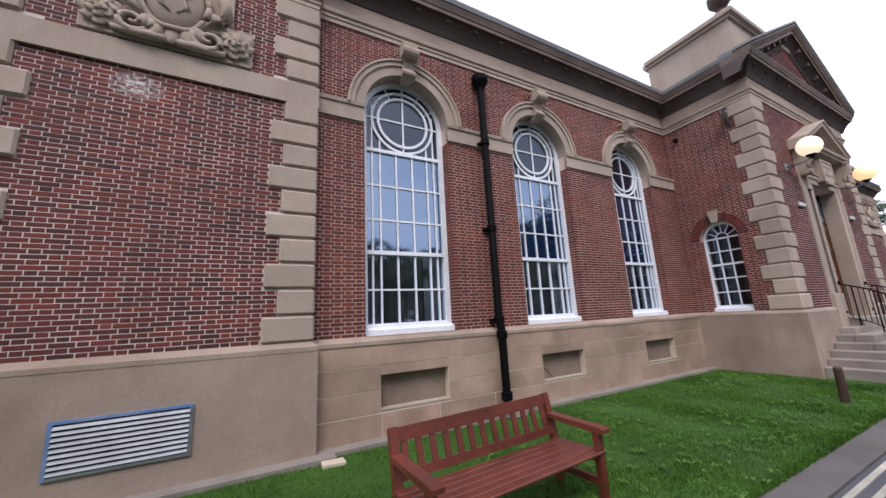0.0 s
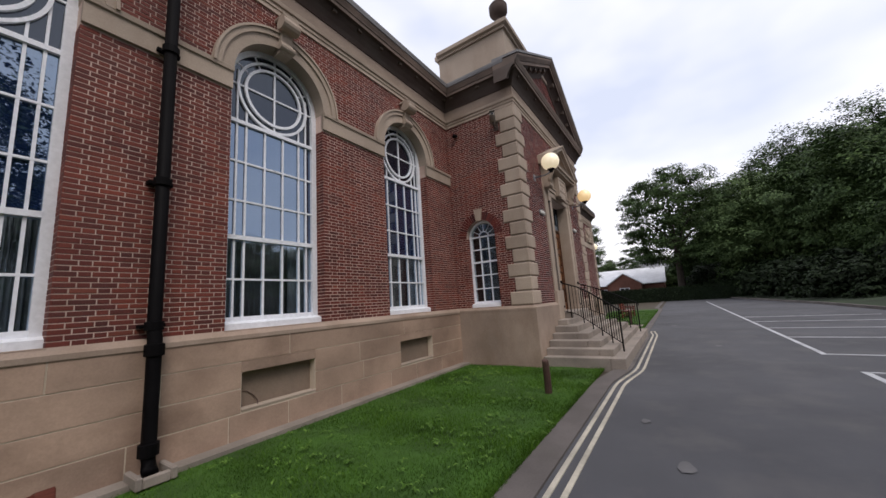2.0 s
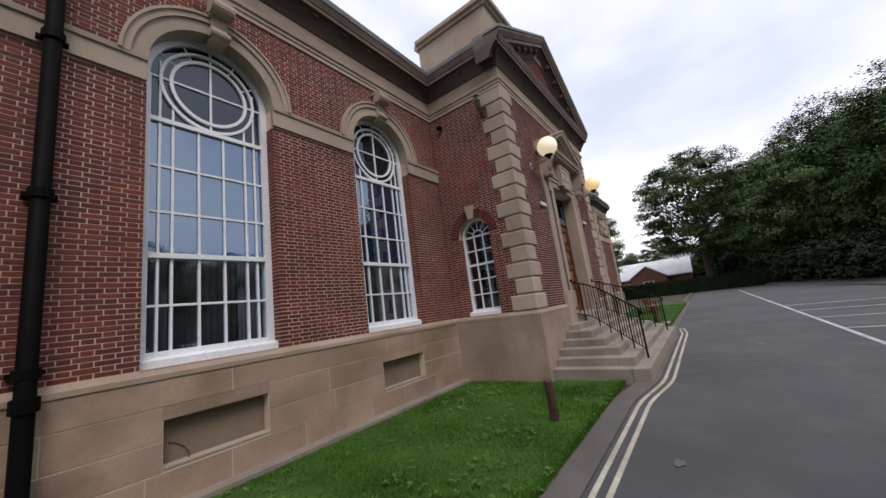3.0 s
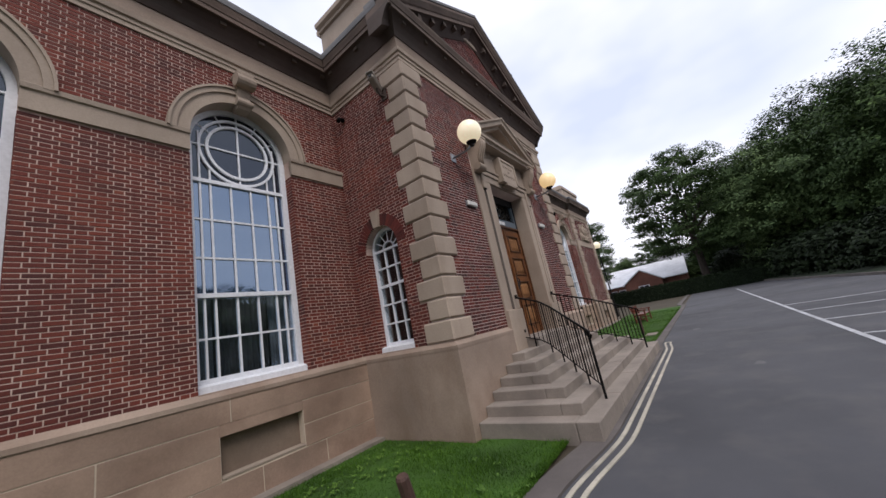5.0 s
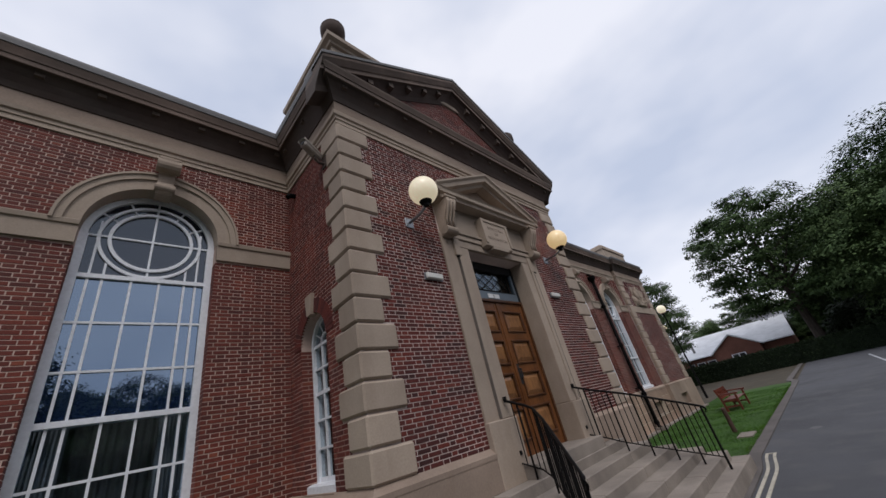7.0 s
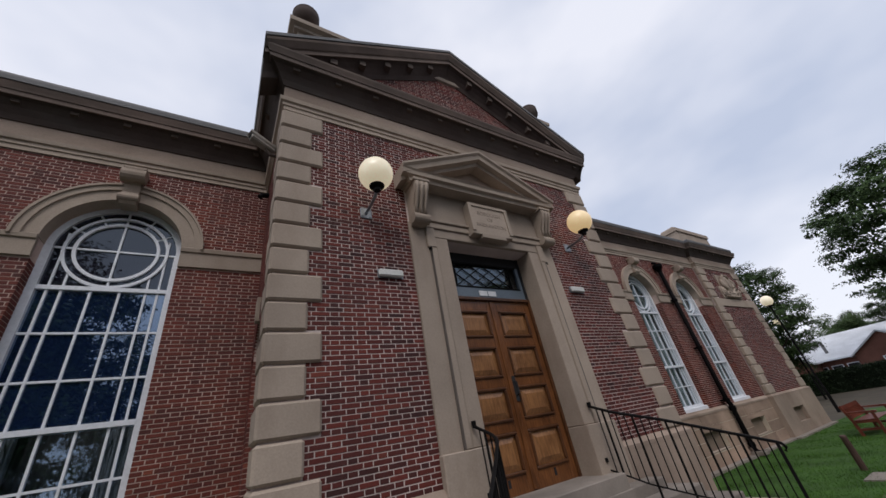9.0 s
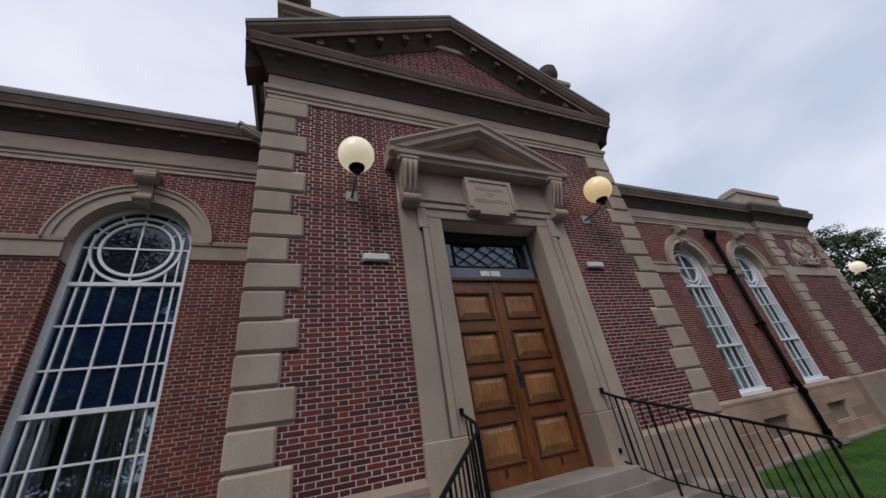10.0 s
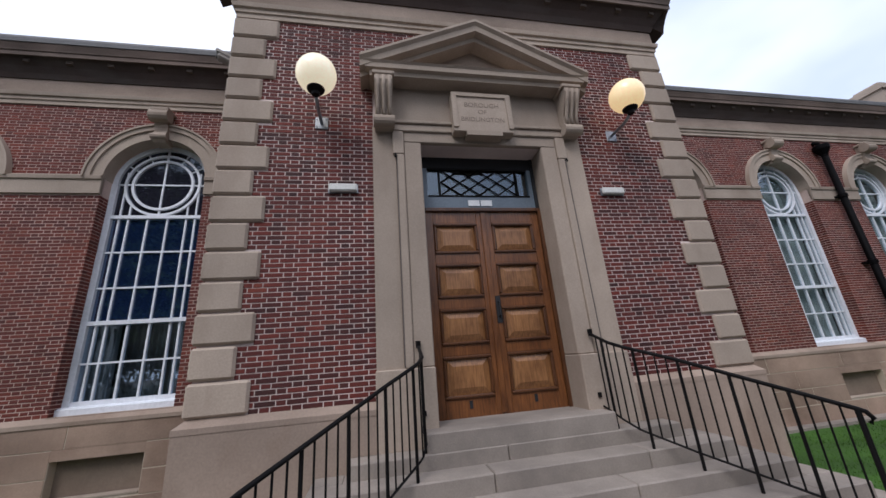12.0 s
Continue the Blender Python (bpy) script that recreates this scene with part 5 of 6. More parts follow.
def globe_lamp(x, material, label):
    ob = empty("wall_lamp", Matrix.Translation((x, PY, 5.03)), label, "wall lamp", "globe lamps")
    box_part("back_plate", (-0.085, 0.085, -0.022, 0.0, -0.09, 0.09), STEEL, ob, bevel=0.006)
    for bx in (-0.06, 0.06):
        for bz in (-0.06, 0.06):
            part("bolt", bm_tube([(bx, -0.022, bz), (bx, -0.034, bz)], 0.010, 6), STEEL, ob)
    part("arm", bm_tube([(0, -0.02, 0), (0, -0.30, 0.0), (0, -0.42, 0.03), (0, -0.50, 0.10), (0, -0.50, 0.12)], 0.022, 10), STEEL, ob, smooth=True)
    part("gallery", bm_lathe([(0.045, 0.06), (0.05, 0.10), (0.10, 0.13), (0.115, 0.17), (0.10, 0.175)], 18, at=(0, -0.50, -0.02)), IRON, ob)
    r = 0.245
    prof = [(max(0.004, r * math.sin(radians(a))), -r * math.cos(radians(a))) for a in range(24, 181, 8)]
    part("globe", bm_lathe(prof, 28, at=(0, -0.50, 0.35)), material, ob, smooth=True)
    return ob


globe_lamp(11.41, OPAL, "cream opal globe lamp on a steel wall bracket")
globe_lamp(15.80, AMBER, "amber-stained opal globe lamp on a steel wall bracket")
for x in (11.70, 15.57):
    b = empty("bulkhead_light", Matrix.Translation((x, PY, 4.05)), "white plastic emergency bulkhead light on brick", "wall light", "bulkhead lights")
    part("cover", bm_boxes((-0.18, 0.18, -0.075, -0.02, -0.055, 0.055), bevel=0.02), PLASTIC, b)
    box_part("base", (-0.185, 0.185, -0.022, 0.0, -0.06, 0.06), STEEL, b)


def cctv():
    ob = empty("security_camera", Matrix.Translation((PX0, -1.62, 6.30)), "weathered grey security camera on a wall bracket", "security camera")
    part("bracket_plate", bm_boxes((-0.025, 0.0, -0.07, 0.07, -0.12, 0.12), bevel=0.006), CORNICE, ob)
    part("bracket_arm", bm_tube([(-0.02, 0, -0.04), (-0.12, 0, -0.04), (-0.17, 0, 0.02), (-0.18, 0, 0.07)], 0.026, 8), CORNICE, ob)
    turn = Matrix.Translation((-0.20, 0, 0.12)) @ pose(0, 0, 0, 0, 14, 22)
    part("housing", bm_boxes((-0.24, 0.16, -0.065, 0.065, -0.055, 0.055), bevel=0.022), CCTV_GREY, ob, m=turn)
    part("sun_hood", bm_prism([(-0.075, 0.02), (-0.075, 0.068), (0.075, 0.068), (0.075, 0.02), (0.069, 0.02), (0.069, 0.062), (-0.069, 0.062), (-0.069, 0.02)], "x", -0.28, 0.14), CCTV_GREY, ob, m=turn)
    part("lens", bm_tube([(-0.236, 0, 0), (-0.25, 0, 0)], 0.04, 12), DARK, ob, m=turn)


cctv()
tagged(part("overflow_pipe", bm_tube([(PX0, -0.35, 6.45), (PX0 - 0.12, -0.35, 6.43), (PX0 - 0.15, -0.35, 6.38)], 0.05, 10), PIPE), "short black overflow spout on the brick", "pipe")

# downpipes


def downpipe(x):
    ob = empty("downpipe", Matrix.Translation((x, 0, 0)), "black cast iron downpipe with hopper and collars", "downpipe", "downpipes")
    part("hopper", bm_lathe([(0.07, 6.18), (0.075, 6.24), (0.13, 6.34), (0.165, 6.40), (0.17, 6.50), (0.155, 6.52)], 16, at=(0, -0.15, 0)), PIPE, ob)
    part("outlet", bm_tube([(0, -0.15, 6.50), (0, -0.12, 6.60), (0, -0.02, 6.66)], 0.05, 10), PIPE, ob)
    part("shaft", bm_tube([(0, -0.15, 6.2), (0, -0.15, 1.62), (0, -0.20, 1.46), (0, -0.20, 0.30), (0, -0.24, 0.16), (0, -0.30, 0.12)], 0.07, 12), PIPE, ob, smooth=True)
    for z in (5.05, 3.30, 1.62):
        part("collar", bm_lathe([(0.07, z - 0.05), (0.092, z - 0.045), (0.092, z + 0.045), (0.07, z + 0.05)], 12, at=(0, -0.15, 0)), PIPE, ob)
        box_part("bracket", (-0.12, 0.12, -0.10, 0.0, z - 0.02, z + 0.02), PIPE, ob)
    for z in (1.36, 0.34):
        part("collar", bm_lathe([(0.07, z - 0.07), (0.095, z - 0.06), (0.095, z + 0.06), (0.07, z + 0.07)], 12, at=(0, -0.20, 0)), PIPE, ob)
    for sx_ in (-0.17, 0.12):
        box_part("gully_kerb", (sx_, sx_ + 0.06, -0.48, -0.12, 0.05, 0.17), STEP, ob, bevel=0.012)
    box_part("gully_front", (-0.11, 0.12, -0.48, -0.42, 0.05, 0.15), STEP, ob, bevel=0.012)
    return ob


dp = downpipe(3.42)
copy_thing(dp, Matrix.Translation((mirror(3.42), 0, 0)))

# louvred vent in the pavilion plinth
vent = empty("louvre_vent", Matrix.Translation((-1.57, AY - 0.09, 0.37)), "white slatted louvre vent with peeling blue frame", "vent")
for b in ((-0.58, 0.58, 0.50, 0.53), (-0.58, -0.545, 0.0, 0.50)):
    box_part("frame", (b[0], b[1], -0.025, 0.0, b[2], b[3]), BLUE_PAINT, vent, label="peeling blue painted frame")
for b in ((-0.545, 0.58, 0.0, 0.03), (0.55, 0.58, 0.03, 0.50)):
    box_part("frame", (b[0], b[1], -0.025, 0.0, b[2], b[3]), STEEL, vent)
box_part("backing", (-0.545, 0.55, -0.006, 0.0, 0.03, 0.50), DARK, vent)
for k in range(9):
    z = 0.04 + k * 0.051
    part("slat", bm_prism([(-0.008, z + 0.026), (-0.030, z), (-0.034, z + 0.004), (-0.012, z + 0.032)], "x", -0.545, 0.55), SLAT, vent)


# carved crest
def bm_petal(at, turn, ln, wd, thick):
    """A rounded petal or leaf lobe, its tip turned by the angle and curling forwards."""
    bm = bmesh.new()
    bmesh.ops.create_uvsphere(bm, u_segments=12, v_segments=8, radius=1.0)
    for p in bm.verts:
        u, w, h = p.co.x, p.co.y, p.co.z
        u2, w2 = u * ln, h * wd * (1 - 0.35 * u)
        p.co = Vector((at[0] + u2 * math.cos(turn) - w2 * math.sin(turn), at[1] + w * thick - 0.03 * u * u, at[2] + u2 * math.sin(turn) + w2 * math.cos(turn)))
    return bm


def crest(cx):
    ob = empty("carved_panel", Matrix.Translation((cx, AY, 5.34)), "carved stone cartouche panel with roses and scrolls", "carving", "carved panels")
    box_part("backing", (-0.92, 0.92, -0.05, 0.02, 0.0, 0.56), STONE, ob, bevel=0.01)
    box_part("backing", (-0.66, 0.66, -0.05, 0.02, 0.56, 1.14), STONE, ob, bevel=0.01)
    bm = bmesh.new()
    bmesh.ops.create_uvsphere(bm, u_segments=28, v_segments=16, radius=1.0)
    for p in bm.verts:
        p.co = Vector((p.co.x * 0.34, -0.06 + p.co.y * 0.13, 0.68 + p.co.z * 0.42))
    part("shield", bm, STONE, ob, smooth=True)
    ring = [(0.375 * math.cos(radians(a)), -0.13 + 0.02 * math.sin(radians(5 * a)), 0.68 + 0.455 * math.sin(radians(a))) for a in range(0, 361, 10)]
    part("shield_rim", bm_tube(ring, 0.042, 8), STONE, ob, smooth=True)
    for q in (-1, 1):
        part("shield_charge", bm_tube([(q * 0.04, -0.175, 0.46), (q * 0.15, -0.175, 0.56), (q * 0.10, -0.19, 0.68), (q * 0.17, -0.17, 0.80), (q * 0.06, -0.165, 0.92)], [0.012, 0.026, 0.02, 0.028, 0.012], 8), STONE, ob, smooth=True)
    for k in range(9):
        a = radians(-170 + 20 * k)
        part("leaf", bm_petal((0.46 * math.cos(a), -0.10, 0.66 + 0.54 * math.sin(a)), a, 0.12, 0.085, 0.06), STONE, ob, smooth=True)
    for s in (-1, 1):
        rx, rz = s * 0.70, 0.29
        for n, rad, ln, wd, y in ((9, 0.165, 0.085, 0.075, -0.075), (7, 0.10, 0.065, 0.06, -0.11), (5, 0.045, 0.045, 0.04, -0.14)):
            for k in range(n):
                a = math.tau * (k + 0.3 * n) / n
                part("petal", bm_petal((rx + rad * math.cos(a), y, rz + rad * math.sin(a)), a + 0.5 * s, ln, wd, 0.035), STONE, ob, smooth=True)
        scroll = []
        for k in range(26):
            a = -0.5 + k * 0.36
            r = 0.20 * (1 - k / 30)
            scroll.append((s * (0.40 - r * math.cos(a)), -0.11 - 0.002 * k, 0.20 - r * math.sin(a) * 0.8))
        part("scroll", bm_tube(scroll, [0.055 * (1 - k / 40) for k in range(26)], 8), STONE, ob, smooth=True)
        part("drapery", bm_tube([(s * 0.30, -0.10, 0.34), (s * 0.46, -0.15, 0.44), (s * 0.58, -0.13, 0.62), (s * 0.56, -0.12, 0.84), (s * 0.46, -0.10, 1.00)], [0.04, 0.075, 0.08, 0.07, 0.03], 9), STONE, ob, smooth=True)
        part("stem", bm_tube([(s * 0.04, -0.09, 0.08), (s * 0.24, -0.12, 0.06), (s * 0.44, -0.11, 0.06), (s * 0.60, -0.10, 0.07)], [0.05, 0.06, 0.05, 0.03], 8), STONE, ob, smooth=True)
    return ob


cr = crest(-1.56)
copy_thing(cr, Matrix.Translation(((BX0 + BX1) / 2, AY, 5.34)))


# ---- garden things ----
def park_bench(m, label):
    ob = empty("park_bench", m, label, "bench", "park benches")
    w = 0.93
    for s in (-1, 1):
        x = s * (w - 0.04)
        part("leg", bm_prism([(0.20, 0.0), (0.27, 0.0), (0.30, 0.42), (0.385, 0.83), (0.33, 0.85), (0.23, 0.42)], "x", x - 0.035, x + 0.035), BENCH, ob)
        box_part("leg", (x - 0.035, x + 0.035, -0.29, -0.22, 0.0, 0.60), BENCH, ob, bevel=0.006)
        part("armrest", bm_prism([(-0.36, 0.60), (-0.33, 0.585), (0.31, 0.62), (0.31, 0.66), (-0.30, 0.645), (-0.36, 0.635)], "x", x - 0.05, x + 0.05), BENCH, ob)
        box_part("stretcher", (x - 0.022, x + 0.022, -0.22, 0.22, 0.14, 0.20), BENCH, ob)
        box_part("seat_rail", (x - 0.03, x + 0.03, -0.28, 0.24, 0.34, 0.41), BENCH, ob)
    for k in range(6):
        y = -0.30 + 0.092 * k
        box_part("seat_slat", (-w, w, y, y + 0.078, 0.41 - 0.002 * k, 0.435 - 0.002 * k), BENCH, ob, bevel=0.006)
    part("top_rail", bm_prism([(0.315, 0.735), (0.355, 0.725), (0.375, 0.83), (0.335, 0.84)], "x", -w, w), BENCH, ob)
    part("back_rail", bm_prism([(0.245, 0.47), (0.285, 0.46), (0.30, 0.53), (0.26, 0.54)], "x", -w, w), BENCH, ob)
    for k in range(13):
        x = -w + 0.13 + (2 * w - 0.26) * k / 12
        part("back_slat", bm_prism([(0.268, 0.52), (0.288, 0.52), (0.345, 0.745), (0.325, 0.745)], "x", x - 0.028, x + 0.028), BENCH, ob)
    return ob


park_bench(Matrix.Translation((1.51, -2.64, 0.0)) @ pose(0, 0, 0, 0, 0, 4), "red-brown stained slatted park bench on the lawn")
park_bench(Matrix.Translation((27.3, -2.3, 0.03)), "dark red-brown slatted park bench on the far lawn")


def stump(x, y, lean, h, label):
    bm = bm_tube([(0, 0, -0.1), (0.02, 0, h * 0.5), (0.0, 0, h - 0.02), (0, 0, h)], [0.062, 0.060, 0.056, 0.045], 9)
    return tagged(part("wooden_post", bm, POST, m=Matrix.Translation((x, y, 0.02)) @ pose(0, 0, 0, lean[0], lean[1], 0)), label, "post", "lawn posts")


stump(7.98, -3.02, (4, -12), 0.60, "leaning weathered wooden post in the grass")
stump(21.3, -3.0, (2, -8), 0.66, "short dark wooden post in the far lawn")
tagged(box_part("concrete_slab", (0.35, 0.62, -0.62, -0.44, 0.02, 0.09), JOINT, m=pose(0, 0, 0, 0, 3, 0)), "broken pale slab lying in the grass", "slab")
tagged(box_part("concrete_slab", (20.2, 20.9, -3.55, -3.2, 0.02, 0.06), STEP), "flat grey slab sunk in the far lawn", "slab")


# ---- trees and distance ----
def crown_mesh(seed, rx, rz, count, material, size=0.30, lobes=34, name="crown", open_work=0.0):
    """Leaves on sprays, the sprays on the tops of flattened boughs round the crown, and a thin dark filling inside."""
    r = np.random.RandomState(seed)
    boughs = []
    for k in range(lobes):
        h = -0.92 + 1.86 * (k + 0.5) / lobes
        a = k * 2.39996 + r.uniform(-0.4, 0.4)
        rad = math.sqrt(max(0.02, 1 - h * h)) * r.uniform(0.62, 0.92)
        boughs.append((rx * rad * math.cos(a), rx * rad * math.sin(a), rz * h * 0.86, (r.uniform(0.17, 0.33) if open_work else r.uniform(0.20, 0.43)) * rx))
    flat, loose = (0.62, 0.016) if open_work else (0.86, 0.030)
    sprays, outward = [], []
    for x, y, z, q in boughs:
        for _ in range(34):
            d = r.normal(0, 1, 3)
            d /= np.linalg.norm(d)
            d[2] = abs(d[2]) - (0.0 if r.rand() < 0.72 else 0.75)
            k = q * r.uniform(0.75, 1.12)
            sprays.append((x + d[0] * k, y + d[1] * k, z + d[2] * k * flat))
            outward.append(d)
    sprays, outward = np.array(sprays), np.array(outward)
    core = int(count * 0.16 * (1 - open_work))
    pick = r.randint(0, len(sprays), count)
    pos = sprays[pick] + r.normal(0, 1, (count, 3)) * np.array([0.050 * rx, 0.050 * rx, loose * rz])
    n = r.normal(0, 0.38, (count, 3)) + outward[pick] * 0.8 + np.array([0, 0, 0.65])
    d = r.normal(0, 1, (core, 3))
    d /= np.linalg.norm(d, axis=1)[:, None]
    pos[:core] = d * (r.uniform(0, 1, (core, 1)) ** 0.4) * np.array([0.66 * rx, 0.66 * rx, 0.74 * rz])
    n[:core] = r.normal(0, 1, (core, 3))
    n /= np.linalg.norm(n, axis=1)[:, None]
    a = np.cross(n, r.normal(0, 1, (count, 3)))
    a /= np.linalg.norm(a, axis=1)[:, None]
    b = np.cross(n, a)
    s = size * r.uniform(0.55, 1.25, count)[:, None]
    s[:core] *= 1.9
    v = np.zeros((count * 4, 3))
    v[0::4], v[1::4], v[2::4], v[3::4] = pos - a * s, pos + b * s * 0.5, pos + a * s, pos - b * s * 0.5
    f = np.arange(count * 4).reshape(-1, 4)
    return as_mesh(name, v.tolist(), f.tolist(), material)


def tree(name, m, height, rx, seed, material, label, count=9000, bole=0.22, size=0.30, lobes=34, open_work=0.0):
    ob = empty(name, m, label, "tree", "car park trees")
    r = random.Random(seed)
    rz = height * (1 - bole) / 2
    cz = height - rz
    bm = bm_tube([(0, 0, -0.2), (0.05, 0.03, height * 0.15), (0.1, -0.05, height * 0.35), (0.0, 0.05, height * 0.6), (0.1, 0, height * 0.85)],
                 [height * 0.030, height * 0.022, height * 0.018, height * 0.011, 0.03], 9)
    part("trunk", bm, BARK, ob)
    for k in range(8):
        a = k * 2.4 + r.uniform(-0.4, 0.4)
        z0 = height * r.uniform(0.2, 0.55)
        ln = rx * r.uniform(0.5, 0.85)
        part("limb", bm_tube([(0, 0, z0), (ln * 0.45 * math.cos(a), ln * 0.45 * math.sin(a), z0 + height * 0.10), (ln * math.cos(a), ln * math.sin(a), z0 + height * 0.2)],
                             [height * 0.010, height * 0.007, 0.02], 6), BARK, ob)
    me = crown_mesh(seed, rx, rz, count, material, size, lobes, "crown", open_work)
    mesh_part("crown", me, ob, Matrix.Translation((0, 0, cz)))
    return ob


T1 = tree("tree", Matrix.Translation((62, -5.9, 0)), 19.7, 7.1, 11, LEAF, "tall broadleaf tree with dark open layered crown", 52000, 0.16, 0.155, 40, 0.75)
T2 = tree("tree", Matrix.Translation((58, -15.6, 0)), 15.4, 7.4, 23, LEAF_PALE, "rounded broadleaf tree with paler green crown", 72000, 0.03, 0.155, 28)
T3 = tree("tree", Matrix.Translation((48, -24.5, 0)), 16.5, 8.6, 35, LEAF, "dense dark green broadleaf tree by the car park", 90000, 0.02, 0.155, 30)
# trees at x 24 and below are unseen, added for dark window reflections
PLACES = [(T3, 58, -25, 1.08), (T1, 54, -30, 1.0), (T3, 38, -25.5, 0.88), (T2, 43, -31, 1.2), (T1, 32, -28, 0.72), (T3, 28, -29, 0.56), (T2, 20, -31, 0.62), (T3, 12, -31, 0.60), (T2, 6.5, -29, 0.64), (T3, 17, -28, 0.55), (T3, 24, -26, 0.50),
          (T3, -2.5, -22, 1.0), (T3, -8, -20, 1.05), (T2, -15, -28, 1.25), (T3, -26, -27, 1.0), (T1, 92, 1, 0.6), (T3, 82, -16, 1.15), (T3, 74, -30, 1.2), (T2, 92, 8, 0.6), (T1, 48.5, 5.8, 0.60), (T3, 51, 7.6, 0.40), (T2, 60, 26, 0.6), (T3, 66, -23, 1.22), (T2, 52, -21, 0.72), (T3, 42, -22, 0.55), (T2, 84, -8, 0.55), (T3, 80, -5, 0.36)]
for k, (src, x, y, s) in enumerate(PLACES):
    copy_thing(src, Matrix.Translation((x, y, 0)) @ pose(0, 0, 0, 0, 0, 67 * k) @ Matrix.Diagonal((s, s, s, 1)))


def hedge(x0, x1, y0, y1, h, seed, label):
    r = np.random.RandomState(seed)
    area = (x1 - x0) * (y1 - y0) + 2 * h * ((x1 - x0) + (y1 - y0))
    count = int(min(26000, 130 * area))
    pos = np.stack([r.uniform(x0, x1, count), r.uniform(y0, y1, count), r.uniform(0.0, h, count)], 1)
    side = r.randint(0, 5, count)
    pos[side == 0, 0] = x0 + r.normal(0, 0.08, (side == 0).sum())
    pos[side == 1, 1] = y1 + r.normal(0, 0.08, (side == 1).sum())
    pos[side == 2, 1] = y0 + r.normal(0, 0.08, (side == 2).sum())
    pos[side > 2, 2] = h + r.normal(0, 0.07, (side > 2).sum())
    a = r.normal(0, 1, (count, 3))
    b = r.normal(0, 1, (count, 3))
    a *= 0.10 / np.linalg.norm(a, axis=1)[:, None]
    b *= 0.06 / np.linalg.norm(b, axis=1)[:, None]
    v = np.zeros((count * 4, 3))
    v[0::4], v[1::4], v[2::4], v[3::4] = pos - a, pos + b, pos + a, pos - b
    f = np.arange(count * 4).reshape(-1, 4).tolist()
    v = v.tolist()
    quad_box(v, f, x0 + 0.1, x1 - 0.1, y0 + 0.1, y1 - 0.1, -0.05, h - 0.08)
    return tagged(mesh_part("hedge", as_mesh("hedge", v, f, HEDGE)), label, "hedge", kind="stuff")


hedge(56, 57.5, -13, 14, 1.7, 3, "dark clipped hedge closing the end of the drive")
# undergrowth filled out with near-black shrubs that carry the deep shade below the crowns
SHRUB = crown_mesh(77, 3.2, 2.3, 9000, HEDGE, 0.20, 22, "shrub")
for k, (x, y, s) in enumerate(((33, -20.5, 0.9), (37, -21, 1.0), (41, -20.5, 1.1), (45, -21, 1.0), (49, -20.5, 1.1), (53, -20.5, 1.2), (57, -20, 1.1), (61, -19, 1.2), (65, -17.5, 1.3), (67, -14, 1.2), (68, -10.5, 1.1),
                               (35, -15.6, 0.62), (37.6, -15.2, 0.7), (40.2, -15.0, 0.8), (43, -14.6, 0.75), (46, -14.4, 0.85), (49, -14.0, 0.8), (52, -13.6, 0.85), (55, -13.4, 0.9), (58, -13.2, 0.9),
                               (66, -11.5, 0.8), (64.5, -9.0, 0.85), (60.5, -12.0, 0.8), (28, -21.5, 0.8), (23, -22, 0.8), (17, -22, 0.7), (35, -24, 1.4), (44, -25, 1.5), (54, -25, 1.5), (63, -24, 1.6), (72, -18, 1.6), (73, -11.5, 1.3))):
    tagged(mesh_part("shrub", SHRUB, None, Matrix.Translation((x, y, 1.9 * s)) @ pose(0, 0, 0, 0, 0, 71 * k) @ Matrix.Diagonal((s, s, s, 1))), "shrub beneath the trees, near-black to give their deep shade", "shrub", "undergrowth shrubs")
FAR_KERB = [(-40, -13.7), (22, -13.2), (34, -12.7), (52, -10.9), (56.5, -10.4)]
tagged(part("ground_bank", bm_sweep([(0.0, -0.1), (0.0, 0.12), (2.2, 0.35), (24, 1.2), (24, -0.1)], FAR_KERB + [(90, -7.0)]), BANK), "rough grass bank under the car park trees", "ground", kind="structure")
strip("kerb_south", FAR_KERB, -0.08, 0.08, -0.1, 0.15, KERB, "concrete kerb along the far side of the car park", "kerb")


def bungalow(m, w, d, h, roof, label):
    ob = empty("house", m, label, "house", "bungalows")
    rise = d * 0.27
    wall = part("wall", bm_prism([(-d / 2, 0), (d / 2, 0), (d / 2, h), (0, h + rise), (-d / 2, h)], "x", -w / 2, w / 2), HOUSE_BRICK, ob)
    for s in (-1, 1):
        part("roof", bm_prism([(s * (d / 2 + 0.35), h - 0.17), (s * (d / 2 + 0.35), h - 0.02), (0, h + rise + 0.19), (0, h + rise + 0.03)], "x", -w / 2 - 0.25, w / 2 + 0.25), roof, ob)
        part("bargeboard", bm_prism([(s * (d / 2 + 0.36), h - 0.20), (s * (d / 2 + 0.36), h - 0.02), (0, h + rise + 0.20), (0, h + rise + 0.0)], "x", -w / 2 - 0.30, -w / 2 - 0.252), WHITE, ob)
        wn_ = box_part("window", (-w / 2 - 0.05, -w / 2 - 0.004, s * d * 0.25 - 0.6, s * d * 0.25 + 0.6, 1.0, 2.0), WHITE, ob)
        box_part("pane", (-w / 2 - 0.06, -w / 2 - 0.052, s * d * 0.25 - 0.5, s * d * 0.25 + 0.5, 1.1, 1.9), DARK, wn_)
    box_part("chimney", (1.0, 1.6, -0.3, 0.3, h + rise - 0.2, h + rise + 0.7), HOUSE_BRICK, ob)
    return ob




